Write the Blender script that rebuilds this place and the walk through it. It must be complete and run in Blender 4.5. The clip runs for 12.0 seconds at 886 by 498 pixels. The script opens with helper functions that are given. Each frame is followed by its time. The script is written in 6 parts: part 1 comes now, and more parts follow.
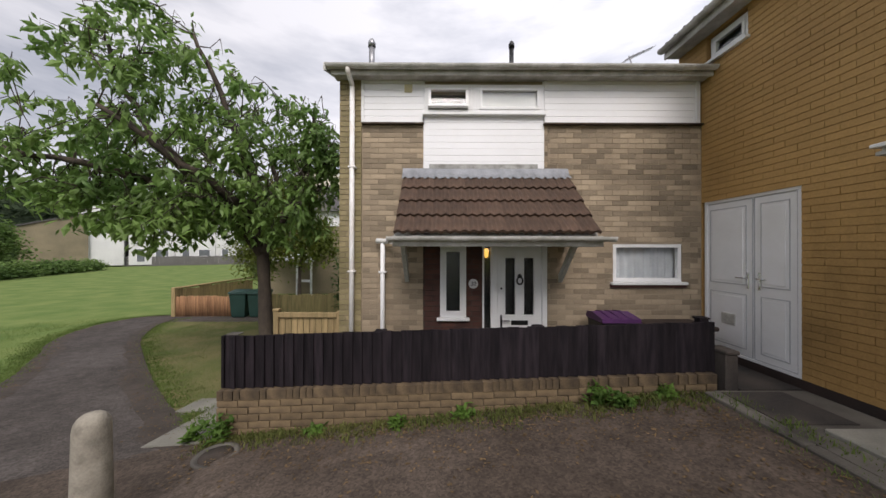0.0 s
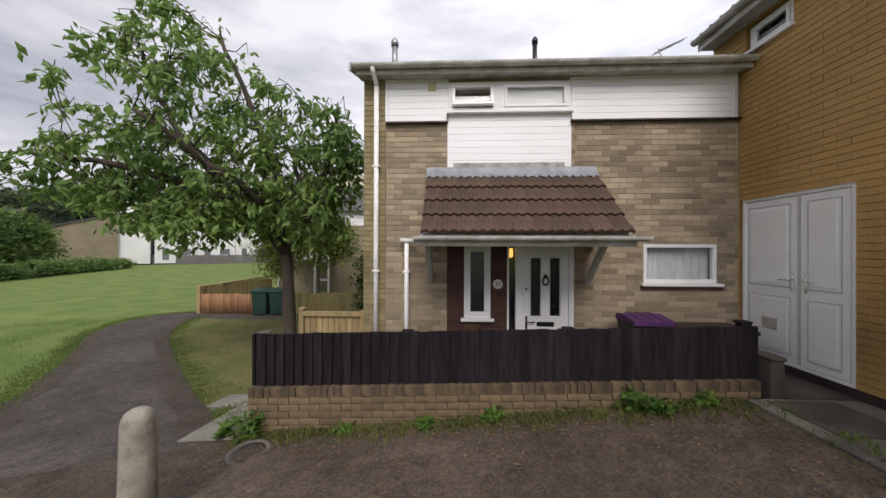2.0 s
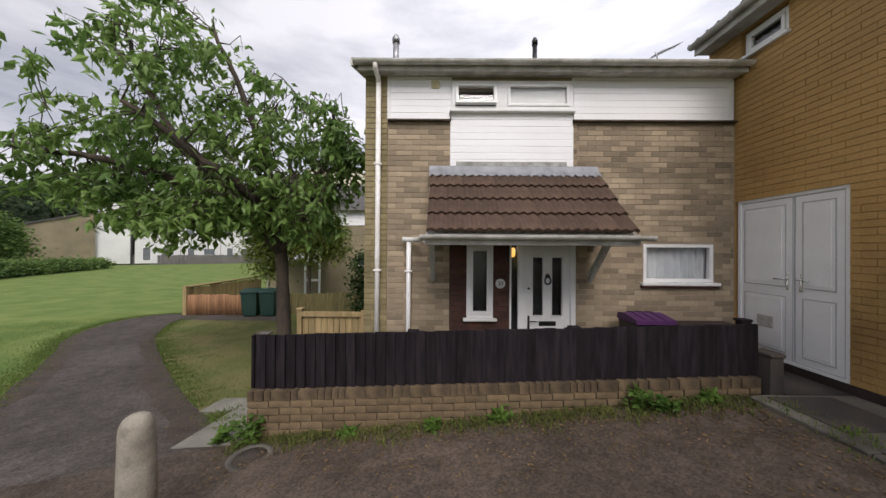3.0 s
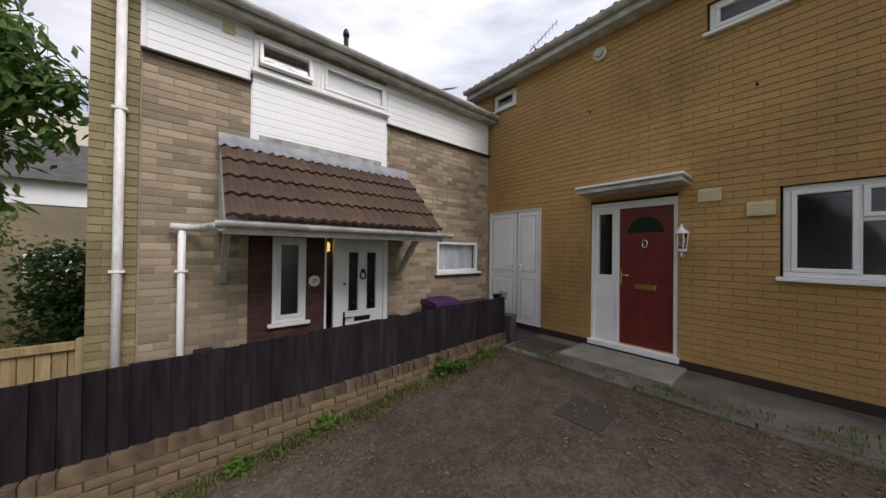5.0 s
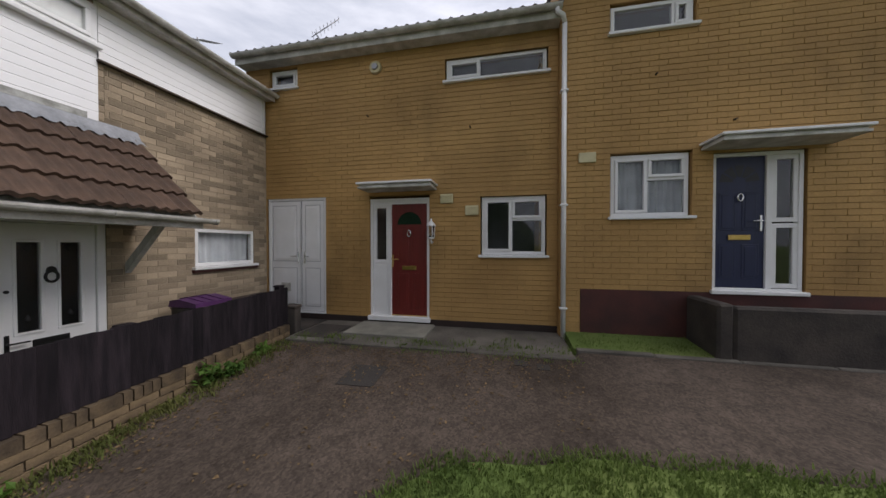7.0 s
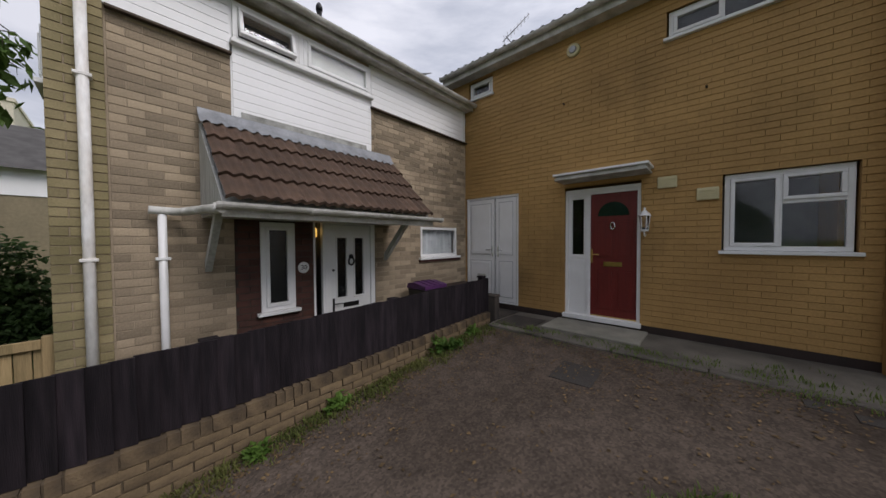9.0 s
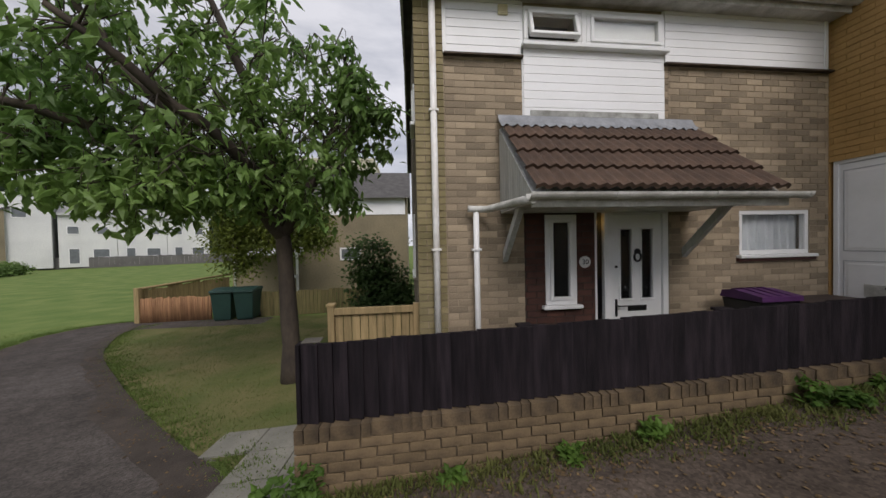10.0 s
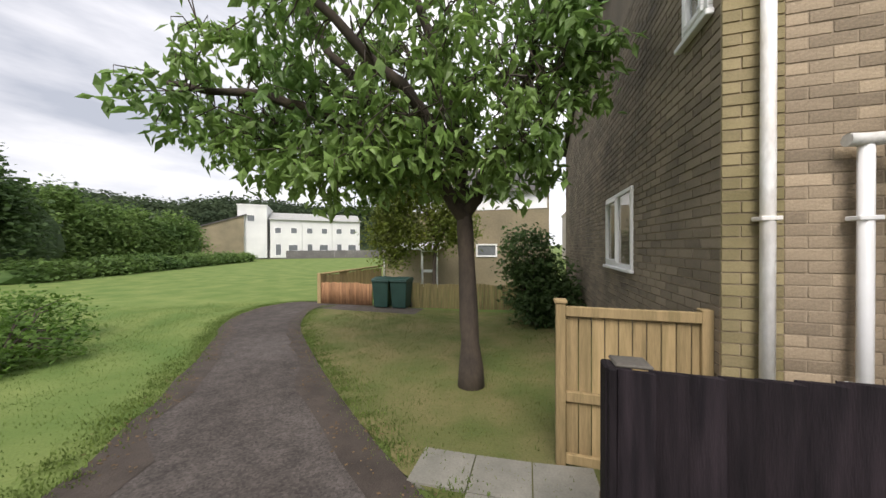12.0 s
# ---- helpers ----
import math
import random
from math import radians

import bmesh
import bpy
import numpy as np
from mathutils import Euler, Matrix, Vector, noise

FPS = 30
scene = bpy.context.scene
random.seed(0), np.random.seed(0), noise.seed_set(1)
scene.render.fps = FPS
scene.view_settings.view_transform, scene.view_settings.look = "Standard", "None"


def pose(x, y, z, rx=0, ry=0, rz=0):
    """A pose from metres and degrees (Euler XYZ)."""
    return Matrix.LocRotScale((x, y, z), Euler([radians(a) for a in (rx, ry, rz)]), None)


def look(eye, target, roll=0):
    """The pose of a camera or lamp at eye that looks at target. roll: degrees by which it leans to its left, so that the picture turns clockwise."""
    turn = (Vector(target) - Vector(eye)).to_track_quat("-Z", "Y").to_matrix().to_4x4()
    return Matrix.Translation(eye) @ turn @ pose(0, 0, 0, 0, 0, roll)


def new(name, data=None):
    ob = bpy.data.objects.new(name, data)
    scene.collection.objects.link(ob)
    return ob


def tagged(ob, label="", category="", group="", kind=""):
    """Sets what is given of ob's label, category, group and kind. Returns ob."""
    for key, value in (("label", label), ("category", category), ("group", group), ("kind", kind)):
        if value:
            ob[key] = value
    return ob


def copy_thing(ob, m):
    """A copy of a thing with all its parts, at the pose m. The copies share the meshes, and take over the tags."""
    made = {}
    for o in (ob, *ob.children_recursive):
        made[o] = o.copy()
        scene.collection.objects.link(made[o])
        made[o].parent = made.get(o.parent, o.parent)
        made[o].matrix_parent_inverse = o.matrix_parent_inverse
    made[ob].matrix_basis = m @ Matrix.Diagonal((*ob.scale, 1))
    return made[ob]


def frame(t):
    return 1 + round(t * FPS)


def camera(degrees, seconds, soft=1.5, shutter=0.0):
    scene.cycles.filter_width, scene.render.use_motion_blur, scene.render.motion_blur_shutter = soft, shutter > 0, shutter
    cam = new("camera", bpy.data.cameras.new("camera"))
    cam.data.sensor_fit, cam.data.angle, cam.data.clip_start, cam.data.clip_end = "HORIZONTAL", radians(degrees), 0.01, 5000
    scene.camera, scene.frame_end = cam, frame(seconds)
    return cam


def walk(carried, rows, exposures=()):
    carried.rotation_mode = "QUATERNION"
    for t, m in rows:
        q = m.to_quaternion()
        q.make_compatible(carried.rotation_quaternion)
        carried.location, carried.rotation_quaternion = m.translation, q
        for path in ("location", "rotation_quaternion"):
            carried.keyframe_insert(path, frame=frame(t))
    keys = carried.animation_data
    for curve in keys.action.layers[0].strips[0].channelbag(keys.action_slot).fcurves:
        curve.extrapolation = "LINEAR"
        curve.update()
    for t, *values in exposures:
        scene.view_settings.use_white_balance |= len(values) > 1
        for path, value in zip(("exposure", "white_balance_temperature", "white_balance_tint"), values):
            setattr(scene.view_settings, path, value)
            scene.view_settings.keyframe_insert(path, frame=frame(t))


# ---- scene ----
cam = camera(112.1, 12.0)

PATH = [
    (0, (1.82, -4.568, 1.452), (1.826, -2.568, 1.459), 0.1),
    (0.5, (1.822, -4.514, 1.439), (1.813, -2.514, 1.448), 0.1),
    (1, (1.805, -4.494, 1.437), (1.749, -2.495, 1.435), 0.1),
    (1.5, (1.747, -4.5, 1.45), (1.675, -2.502, 1.449), 0.2),
    (2, (1.643, -4.529, 1.457), (1.566, -2.53, 1.46), 0.2),
    (2.5, (1.538, -4.54, 1.45), (1.461, -2.541, 1.445), 0.2),
    (2.7, (1.507, -4.526, 1.443), (1.44, -2.527, 1.446), 0.3),
    (4.3, (1.09, -4.328, 1.401), (1.939, -2.517, 1.418), 0.6),
    (4.5, (1.054, -4.317, 1.428), (2.087, -2.604, 1.453), 0.8),
    (5, (1.051, -4.277, 1.365), (2.323, -2.734, 1.38), 0.7),
    (5.5, (1.06, -4.297, 1.387), (2.539, -2.951, 1.399), 0.6),
    (6, (1.095, -4.519, 1.374), (2.805, -3.482, 1.391), 0.7),
    (6.5, (0.923, -4.53, 1.317), (2.843, -3.97, 1.314), -0.0),
    (6.7, (0.856, -4.511, 1.299), (2.814, -4.103, 1.271), 0.0),
    (8.3, (0.852, -4.591, 1.351), (2.71, -3.854, 1.269), 0.0),
    (8.5, (0.825, -4.464, 1.335), (2.593, -3.532, 1.262), -0.1),
    (9, (0.61, -4.04, 1.281), (2.09, -2.695, 1.226), -0.3),
    (9.5, (0.348, -3.666, 1.229), (1.307, -1.912, 1.186), -0.9),
    (10, (0.17, -3.456, 1.196), (0.384, -1.468, 1.161), -1.2),
    (10.5, (-0.093, -3.215, 1.178), (-0.261, -1.222, 1.134), -1.4),
    (11, (-0.375, -2.916, 1.087), (-0.801, -0.962, 1.065), -1.6),
    (11.5, (-0.7, -2.709, 1.025), (-1.223, -0.779, 1.007), -1.1),
    (12, (-1.018, -2.478, 0.956), (-1.564, -0.553, 0.942), -0.2),
]
EXPOSURES = [(0, 0.2, 6600, 16), (2.7, 0.2, 6600, 16), (4.5, 0.12, 6500, 16), (6, 0.05, 6400, 16), (6.5, 0.0, 6400, 16), (8.5, -0.15, 6300, 16), (9.5, -0.3, 6400, 16), (10, -0.2, 6500, 15), (10.5, 0.12, 6600, 14), (11, 0.38, 6600, 14), (11.5, 0.56, 6700, 14), (12, 0.68, 6700, 14)]
walk(cam, [(t, look(eye, target, roll)) for t, eye, target, roll in PATH], EXPOSURES)

# ---- world and sun: overcast daylight ----
world = bpy.data.worlds.new("overcast_sky")
scene.world = world
world.use_nodes = True
wn, wl = world.node_tree.nodes, world.node_tree.links
bg = wn["Background"]
sky = wn.new("ShaderNodeTexSky")
sky.sky_type, sky.sun_disc = "NISHITA", False
sky.sun_elevation, sky.sun_rotation = radians(47), radians(173)
sky_level = wn.new("ShaderNodeMix")
sky_level.data_type, sky_level.blend_type = "RGBA", "MULTIPLY"
sky_level.inputs[0].default_value = 1.0
sky_level.inputs[7].default_value = (0.11, 0.11, 0.11, 1)
wl.new(sky.outputs[0], sky_level.inputs[6])
wc = wn.new("ShaderNodeTexCoord")
wm = wn.new("ShaderNodeMapping")
wm.inputs["Scale"].default_value = (1.1, 1.1, 4.2)
wl.new(wc.outputs["Generated"], wm.inputs[0])
cn = wn.new("ShaderNodeTexNoise")
cn.inputs["Scale"].default_value, cn.inputs["Detail"].default_value = 1.7, 7
cn.inputs["Roughness"].default_value = 0.55
wl.new(wm.outputs[0], cn.inputs["Vector"])
cr = wn.new("ShaderNodeValToRGB")
cr.color_ramp.elements[0].position, cr.color_ramp.elements[0].color = 0.36, (0.46, 0.50, 0.57, 1)
cr.color_ramp.elements[1].position, cr.color_ramp.elements[1].color = 0.62, (0.92, 0.94, 0.975, 1)
wl.new(cn.outputs[0], cr.inputs[0])
cm = wn.new("ShaderNodeMix")
cm.data_type = "RGBA"
cm.inputs[0].default_value = 0.9
wl.new(sky_level.outputs[2], cm.inputs[6])
wl.new(cr.outputs[0], cm.inputs[7])
# the cloud cover is thinner, so brighter, towards +x
sx = wn.new("ShaderNodeSeparateXYZ")
wl.new(wc.outputs["Generated"], sx.inputs[0])
side = wn.new("ShaderNodeMapRange")
side.inputs[1].default_value, side.inputs[2].default_value = -1.0, 1.0
side.inputs[3].default_value, side.inputs[4].default_value = 0.76, 1.36
wl.new(sx.outputs[0], side.inputs[0])
wl.new(side.outputs[0], bg.inputs[1])
wl.new(cm.outputs[2], bg.inputs[0])

sun = new("sun", bpy.data.lights.new("sun", "SUN"))
sun.data.energy, sun.data.angle, sun.data.color = 2.3, radians(32), (1.0, 0.97, 0.92)
sun.matrix_world = look((1.5, -12, 13), (0, 0, 0))


# ---- materials ----
def mat(name, c, c2=None, scale=6.0, rough=0.7, bump=0.15, fine=60.0, metal=0.0, vary=0.0, island=0.0, stretch=(1, 1, 1), spec=0.4, coat=0.0, grain=0.5):
    """Two colours mixed by broad stains and fine grain, with relief from the grain."""
    m = bpy.data.materials.new(name)
    m.use_nodes = True
    n, l = m.node_tree.nodes, m.node_tree.links
    b = n["Principled BSDF"]
    b.inputs["Roughness"].default_value, b.inputs["Metallic"].default_value = rough, metal
    b.inputs["Specular IOR Level"].default_value = spec
    b.inputs["Coat Weight"].default_value = coat
    c2 = c2 or tuple(0.8 * v for v in c)
    tc = n.new("ShaderNodeTexCoord")
    mp = n.new("ShaderNodeMapping")
    mp.inputs["Scale"].default_value = stretch
    l.new(tc.outputs["Object"], mp.inputs[0])
    big, small = n.new("ShaderNodeTexNoise"), n.new("ShaderNodeTexNoise")
    big.inputs["Scale"].default_value, big.inputs["Detail"].default_value = scale, 5
    small.inputs["Scale"].default_value, small.inputs["Detail"].default_value = fine, 4
    l.new(mp.outputs[0], big.inputs["Vector"])
    l.new(mp.outputs[0], small.inputs["Vector"])
    r = n.new("ShaderNodeMapRange")
    r.inputs[1].default_value, r.inputs[2].default_value = 0.33, 0.67
    l.new(big.outputs[0], r.inputs[0])
    mx = n.new("ShaderNodeMix")
    mx.data_type = "RGBA"
    mx.inputs[6].default_value, mx.inputs[7].default_value = (*c, 1), (*c2, 1)
    l.new(r.outputs[0], mx.inputs[0])
    hs = n.new("ShaderNodeHueSaturation")
    l.new(mx.outputs[2], hs.inputs["Color"])
    g = n.new("ShaderNodeMath")
    g.operation, g.inputs[1].default_value, g.inputs[2].default_value = "MULTIPLY_ADD", grain, 1 - grain / 2
    l.new(small.outputs[0], g.inputs[0])
    last = g.outputs[0]
    for amount, node, sock in ((vary, "ShaderNodeObjectInfo", "Random"), (island, "ShaderNodeNewGeometry", "Random Per Island")):
        if amount:
            src = n.new(node)
            k = n.new("ShaderNodeMath")
            k.operation, k.inputs[1].default_value, k.inputs[2].default_value = "MULTIPLY_ADD", amount, -amount / 2
            l.new(src.outputs[sock], k.inputs[0])
            s = n.new("ShaderNodeMath")
            l.new(last, s.inputs[0])
            l.new(k.outputs[0], s.inputs[1])
            last = s.outputs[0]
    l.new(last, hs.inputs["Value"])
    l.new(hs.outputs[0], b.inputs["Base Color"])
    if bump:
        bp = n.new("ShaderNodeBump")
        bp.inputs["Strength"].default_value, bp.inputs["Distance"].default_value = bump, 0.01
        l.new(small.outputs[0], bp.inputs["Height"])
        l.new(bp.outputs[0], b.inputs["Normal"])
    return m


def stained(m, dark):
    """Adds broad streaky weather stains to a wall paint."""
    n, l = m.node_tree.nodes, m.node_tree.links
    b = n["Principled BSDF"]
    tc, mp, no = n.new("ShaderNodeTexCoord"), n.new("ShaderNodeMapping"), n.new("ShaderNodeTexNoise")
    mp.inputs["Scale"].default_value = (1.0, 1.0, 0.55)
    no.inputs["Scale"].default_value, no.inputs["Detail"].default_value, no.inputs["Roughness"].default_value = 0.9, 8, 0.62
    l.new(tc.outputs["Object"], mp.inputs[0])
    l.new(mp.outputs[0], no.inputs["Vector"])
    r = n.new("ShaderNodeMapRange")
    r.inputs[1].default_value, r.inputs[2].default_value = 0.52, 0.72
    r.inputs[3].default_value, r.inputs[4].default_value = 1.0, dark
    l.new(no.outputs[0], r.inputs[0])
    hs = n.new("ShaderNodeHueSaturation")
    l.new(b.inputs["Base Color"].links[0].from_socket, hs.inputs["Color"])
    l.new(r.outputs[0], hs.inputs["Value"])
    l.new(hs.outputs[0], b.inputs["Base Color"])
    return m


def leafy(name, *args, **kw):
    """A leaf: as mat(), with light passing through the blade."""
    m = mat(name, *args, **kw)
    n, l = m.node_tree.nodes, m.node_tree.links
    b, out = n["Principled BSDF"], n["Material Output"]
    tr, mix = n.new("ShaderNodeBsdfTranslucent"), n.new("ShaderNodeMixShader")
    l.new(b.inputs["Base Color"].links[0].from_socket, tr.inputs["Color"])
    mix.inputs[0].default_value = 0.48
    l.new(b.outputs[0], mix.inputs[1])
    l.new(tr.outputs[0], mix.inputs[2])
    l.new(mix.outputs[0], out.inputs["Surface"])
    return m


def tarmac(name, c, c2, scale):
    """Worn tarmac: broad brown stains, middling blotches, pale grit and dark pits."""
    m = mat(name, c, c2, scale, 0.95, 0.0, 24, spec=0.25)
    n, l = m.node_tree.nodes, m.node_tree.links
    b = n["Principled BSDF"]
    tc = n.new("ShaderNodeTexCoord")
    vo = n.new("ShaderNodeTexVoronoi")
    vo.inputs["Scale"].default_value = 55
    no = n.new("ShaderNodeTexNoise")
    no.inputs["Scale"].default_value, no.inputs["Detail"].default_value, no.inputs["Roughness"].default_value = 5.0, 8, 0.7
    for q in (vo, no):
        l.new(tc.outputs["Object"], q.inputs["Vector"])
    lo = n.new("ShaderNodeMapRange")
    lo.inputs[1].default_value, lo.inputs[2].default_value = 0.35, 0.72
    lo.inputs[3].default_value, lo.inputs[4].default_value = 0.72, 1.32
    l.new(no.outputs[0], lo.inputs[0])
    sep = n.new("ShaderNodeSeparateColor")
    l.new(vo.outputs["Color"], sep.inputs[0])
    grit = n.new("ShaderNodeMapRange")
    grit.inputs[1].default_value, grit.inputs[2].default_value = 0.0, 1.0
    grit.inputs[3].default_value, grit.inputs[4].default_value = 0.72, 1.30
    l.new(sep.outputs[0], grit.inputs[0])
    mul = n.new("ShaderNodeMath")
    mul.operation = "MULTIPLY"
    l.new(lo.outputs[0], mul.inputs[0])
    l.new(grit.outputs[0], mul.inputs[1])
    hs = n.new("ShaderNodeHueSaturation")
    l.new(b.inputs["Base Color"].links[0].from_socket, hs.inputs["Color"])
    l.new(mul.outputs[0], hs.inputs["Value"])
    l.new(hs.outputs[0], b.inputs["Base Color"])
    bp = n.new("ShaderNodeBump")
    bp.inputs["Strength"].default_value, bp.inputs["Distance"].default_value = 0.8, 0.012
    l.new(mul.outputs[0], bp.inputs["Height"])
    l.new(bp.outputs[0], b.inputs["Normal"])
    return m


def glass_mat(name, tint, rough=0.03):
    m = bpy.data.materials.new(name)
    m.use_nodes = True
    b = m.node_tree.nodes["Principled BSDF"]
    b.inputs["Base Color"].default_value = (*tint, 1)
    b.inputs["Roughness"].default_value = rough
    b.inputs["Transmission Weight"].default_value = 1.0
    b.inputs["IOR"].default_value = 1.45
    return m


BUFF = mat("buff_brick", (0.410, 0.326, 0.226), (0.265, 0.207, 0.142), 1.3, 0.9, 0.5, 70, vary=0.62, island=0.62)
BUFF_EDGE = mat("mossy_buff_brick", (0.33, 0.27, 0.15), (0.20, 0.17, 0.08), 2.0, 0.9, 0.5, 70, vary=0.3, island=0.3)
# the front's buff tone, about a third darker, for the gable wall
GABLE = mat("darker_gable_brick", (0.26, 0.21, 0.152), (0.155, 0.126, 0.094), 1.2, 0.9, 0.5, 60, island=0.45)
LOWBRICK = mat("garden_wall_brick", (0.245, 0.174, 0.096), (0.070, 0.050, 0.031), 2.6, 0.92, 0.6, 60, vary=0.4, island=0.4)
MORTAR_DARK = mat("dark_mortar", (0.075, 0.055, 0.045), (0.05, 0.038, 0.032), 4, 0.95, 0.4, 80)
MORTAR_WALL = mat("dirty_wall_mortar", (0.15, 0.112, 0.07), (0.07, 0.052, 0.035), 3, 0.95, 0.5, 80)
# grey for added lines that imitate shaded grooves on the store doors
GROOVE = mat("groove_shade_grey", (0.46, 0.46, 0.47), (0.40, 0.40, 0.41), 5, 0.5, 0.0, 20, grain=0.05)
GREYPANE = mat("far_grey_pane", (0.16, 0.17, 0.18), (0.12, 0.13, 0.14), 2, 0.2, 0.0, 10)
LITTER = mat("dead_leaf", (0.17, 0.115, 0.06), (0.08, 0.055, 0.03), 3, 0.9, 0.0, 20, island=0.7, spec=0.15)
REDBRICK = mat("dark_red_brick", (0.115, 0.05, 0.036), (0.07, 0.033, 0.026), 4, 0.85, 0.4, 70, vary=0.4, island=0.4)
MORTAR = mat("mortar", (0.36, 0.292, 0.210), (0.27, 0.215, 0.152), 1.5, 0.95, 0.5, 90)
OCHRE = stained(mat("ochre_painted_brick", (0.465, 0.284, 0.102), (0.355, 0.210, 0.073), 0.7, 0.72, 0.35, 45, island=0.09), 0.66)
# same ochre paint, darkened so the joints' shadow lines are in the colour
OCHRE_JOINT = stained(mat("shaded_ochre_mortar", (0.37, 0.215, 0.074), (0.28, 0.16, 0.053), 1.0, 0.75, 0.4, 60), 0.66)
# dark red plinth taken near black: the wall-foot shadow gap is painted in
GAPSHADE = mat("shaded_plinth_paint", (0.040, 0.024, 0.020), (0.022, 0.016, 0.014), 2.5, 0.8, 0.4, 50)
PLINTH = mat("dark_red_plinth_paint", (0.085, 0.027, 0.022), (0.05, 0.02, 0.018), 2.5, 0.7, 0.4, 50)
WHITE = mat("white_upvc", (0.80, 0.80, 0.80), (0.74, 0.74, 0.73), 3, 0.32, 0.02, 30, grain=0.05)
SIDING = mat("white_shiplap", (0.86, 0.86, 0.87), (0.81, 0.81, 0.81), 1.5, 0.4, 0.03, 30, vary=0.03, grain=0.05)
DIRTYWHITE = mat("weathered_white_paint", (0.62, 0.61, 0.58), (0.36, 0.35, 0.31), 5, 0.6, 0.15, 50)
PIPEWHITE = mat("flaking_white_pipe", (0.84, 0.84, 0.83), (0.66, 0.62, 0.57), 9, 0.5, 0.15, 40, stretch=(1, 1, 0.35))
GREYBOARD = mat("grey_painted_board", (0.50, 0.50, 0.48), (0.36, 0.36, 0.34), 5, 0.6, 0.2, 40, stretch=(6, 6, 0.6), vary=0.15)
FLASH = mat("old_flashing", (0.42, 0.42, 0.40), (0.20, 0.20, 0.18), 9, 0.7, 0.3, 60)
LEAD = mat("lead_flashing", (0.30, 0.31, 0.33), (0.20, 0.21, 0.225), 6, 0.55, 0.25, 40, metal=0.3)
TILE = mat("brown_concrete_tile", (0.105, 0.064, 0.043), (0.062, 0.040, 0.029), 5, 0.9, 0.6, 80, vary=0.35, island=0.3)
ROOFGREY = mat("grey_concrete_roof", (0.10, 0.095, 0.09), (0.065, 0.06, 0.058), 3, 0.9, 0.5, 60, island=0.25)
BLACKWOOD = mat("dark_stained_board", (0.024, 0.018, 0.0215), (0.009, 0.0072, 0.009), 5, 0.8, 0.6, 40, stretch=(5, 5, 0.5), vary=0.6, spec=0.2)
TANWOOD = mat("treated_fence_board", (0.36, 0.26, 0.13), (0.24, 0.18, 0.085), 4, 0.85, 0.4, 30, stretch=(6, 6, 0.5), vary=0.3)
REDWOOD = mat("reddish_fence_stake", (0.36, 0.20, 0.10), (0.24, 0.125, 0.065), 4, 0.85, 0.4, 30, stretch=(6, 6, 0.5), vary=0.45)
OLIVEWOOD = mat("mossy_fence_board", (0.20, 0.16, 0.07), (0.12, 0.105, 0.045), 4, 0.9, 0.4, 30, stretch=(6, 6, 0.5), vary=0.35)
ASPHALT = tarmac("worn_asphalt", (0.108, 0.084, 0.067), (0.047, 0.035, 0.026), 0.5)
PATHTAR = tarmac("footpath_tarmac", (0.096, 0.083, 0.075), (0.056, 0.047, 0.041), 0.65)
PATCH = mat("newer_tar_patch", (0.045, 0.040, 0.036), (0.035, 0.031, 0.028), 3, 0.9, 0.7, 110)
CONCRETE = mat("weathered_concrete", (0.145, 0.132, 0.112), (0.060, 0.054, 0.045), 1.8, 0.9, 0.5, 70, vary=0.2)
DARKCONC = mat("blackened_render", (0.075, 0.062, 0.052), (0.028, 0.025, 0.023), 2.2, 0.9, 0.6, 40)
FLAG = mat("paving_flag", (0.235, 0.225, 0.19), (0.16, 0.155, 0.13), 3, 0.88, 0.4, 60, vary=0.2)
GRASS = mat("mown_grass", (0.158, 0.200, 0.060), (0.090, 0.145, 0.036), 0.9, 0.95, 0.9, 40, spec=0.15)
LAWN = mat("dry_lawn", (0.170, 0.150, 0.066), (0.090, 0.114, 0.034), 1.5, 0.95, 0.9, 45, spec=0.15)
BLADE = leafy("grass_blade", (0.150, 0.205, 0.052), (0.105, 0.155, 0.040), 0.6, 0.85, 0.0, 20, island=0.5, spec=0.2)
DRYBLADE = leafy("dry_grass_blade", (0.165, 0.175, 0.056), (0.095, 0.125, 0.032), 1.0, 0.85, 0.0, 20, island=0.5, spec=0.2)
SOIL = mat("damp_soil", (0.068, 0.053, 0.043), (0.042, 0.033, 0.026), 4, 0.95, 0.8, 60)
LEAF = leafy("cherry_leaf", (0.230, 0.345, 0.092), (0.125, 0.225, 0.058), 1.0, 0.5, 0.0, 20, island=0.65, spec=0.45)
YLEAF = leafy("yellow_green_leaf", (0.17, 0.20, 0.030), (0.10, 0.145, 0.025), 1.0, 0.5, 0.0, 20, island=0.6, spec=0.4)
DLEAF = leafy("dark_shrub_leaf", (0.085, 0.140, 0.042), (0.050, 0.092, 0.030), 0.8, 0.6, 0.0, 20, island=0.6, spec=0.35)
HLEAF = leafy("hedgerow_leaf", (0.165, 0.250, 0.066), (0.080, 0.145, 0.040), 0.25, 0.65, 0.0, 20, island=0.6, spec=0.3)
WEED = leafy("weed_leaf", (0.12, 0.21, 0.035), (0.07, 0.14, 0.025), 2.0, 0.6, 0.0, 20, island=0.5, spec=0.3)
BARK = mat("cherry_bark", (0.075, 0.058, 0.042), (0.038, 0.030, 0.024), 5, 0.95, 0.9, 35, stretch=(1, 1, 0.5))
# greens lightened: the haze of distance is mixed into the colour
FAR_WOOD = leafy("hazy_far_woodland", (0.085, 0.115, 0.062), (0.058, 0.084, 0.050), 0.05, 0.95, 0.0, 1, island=0.5, spec=0.1)
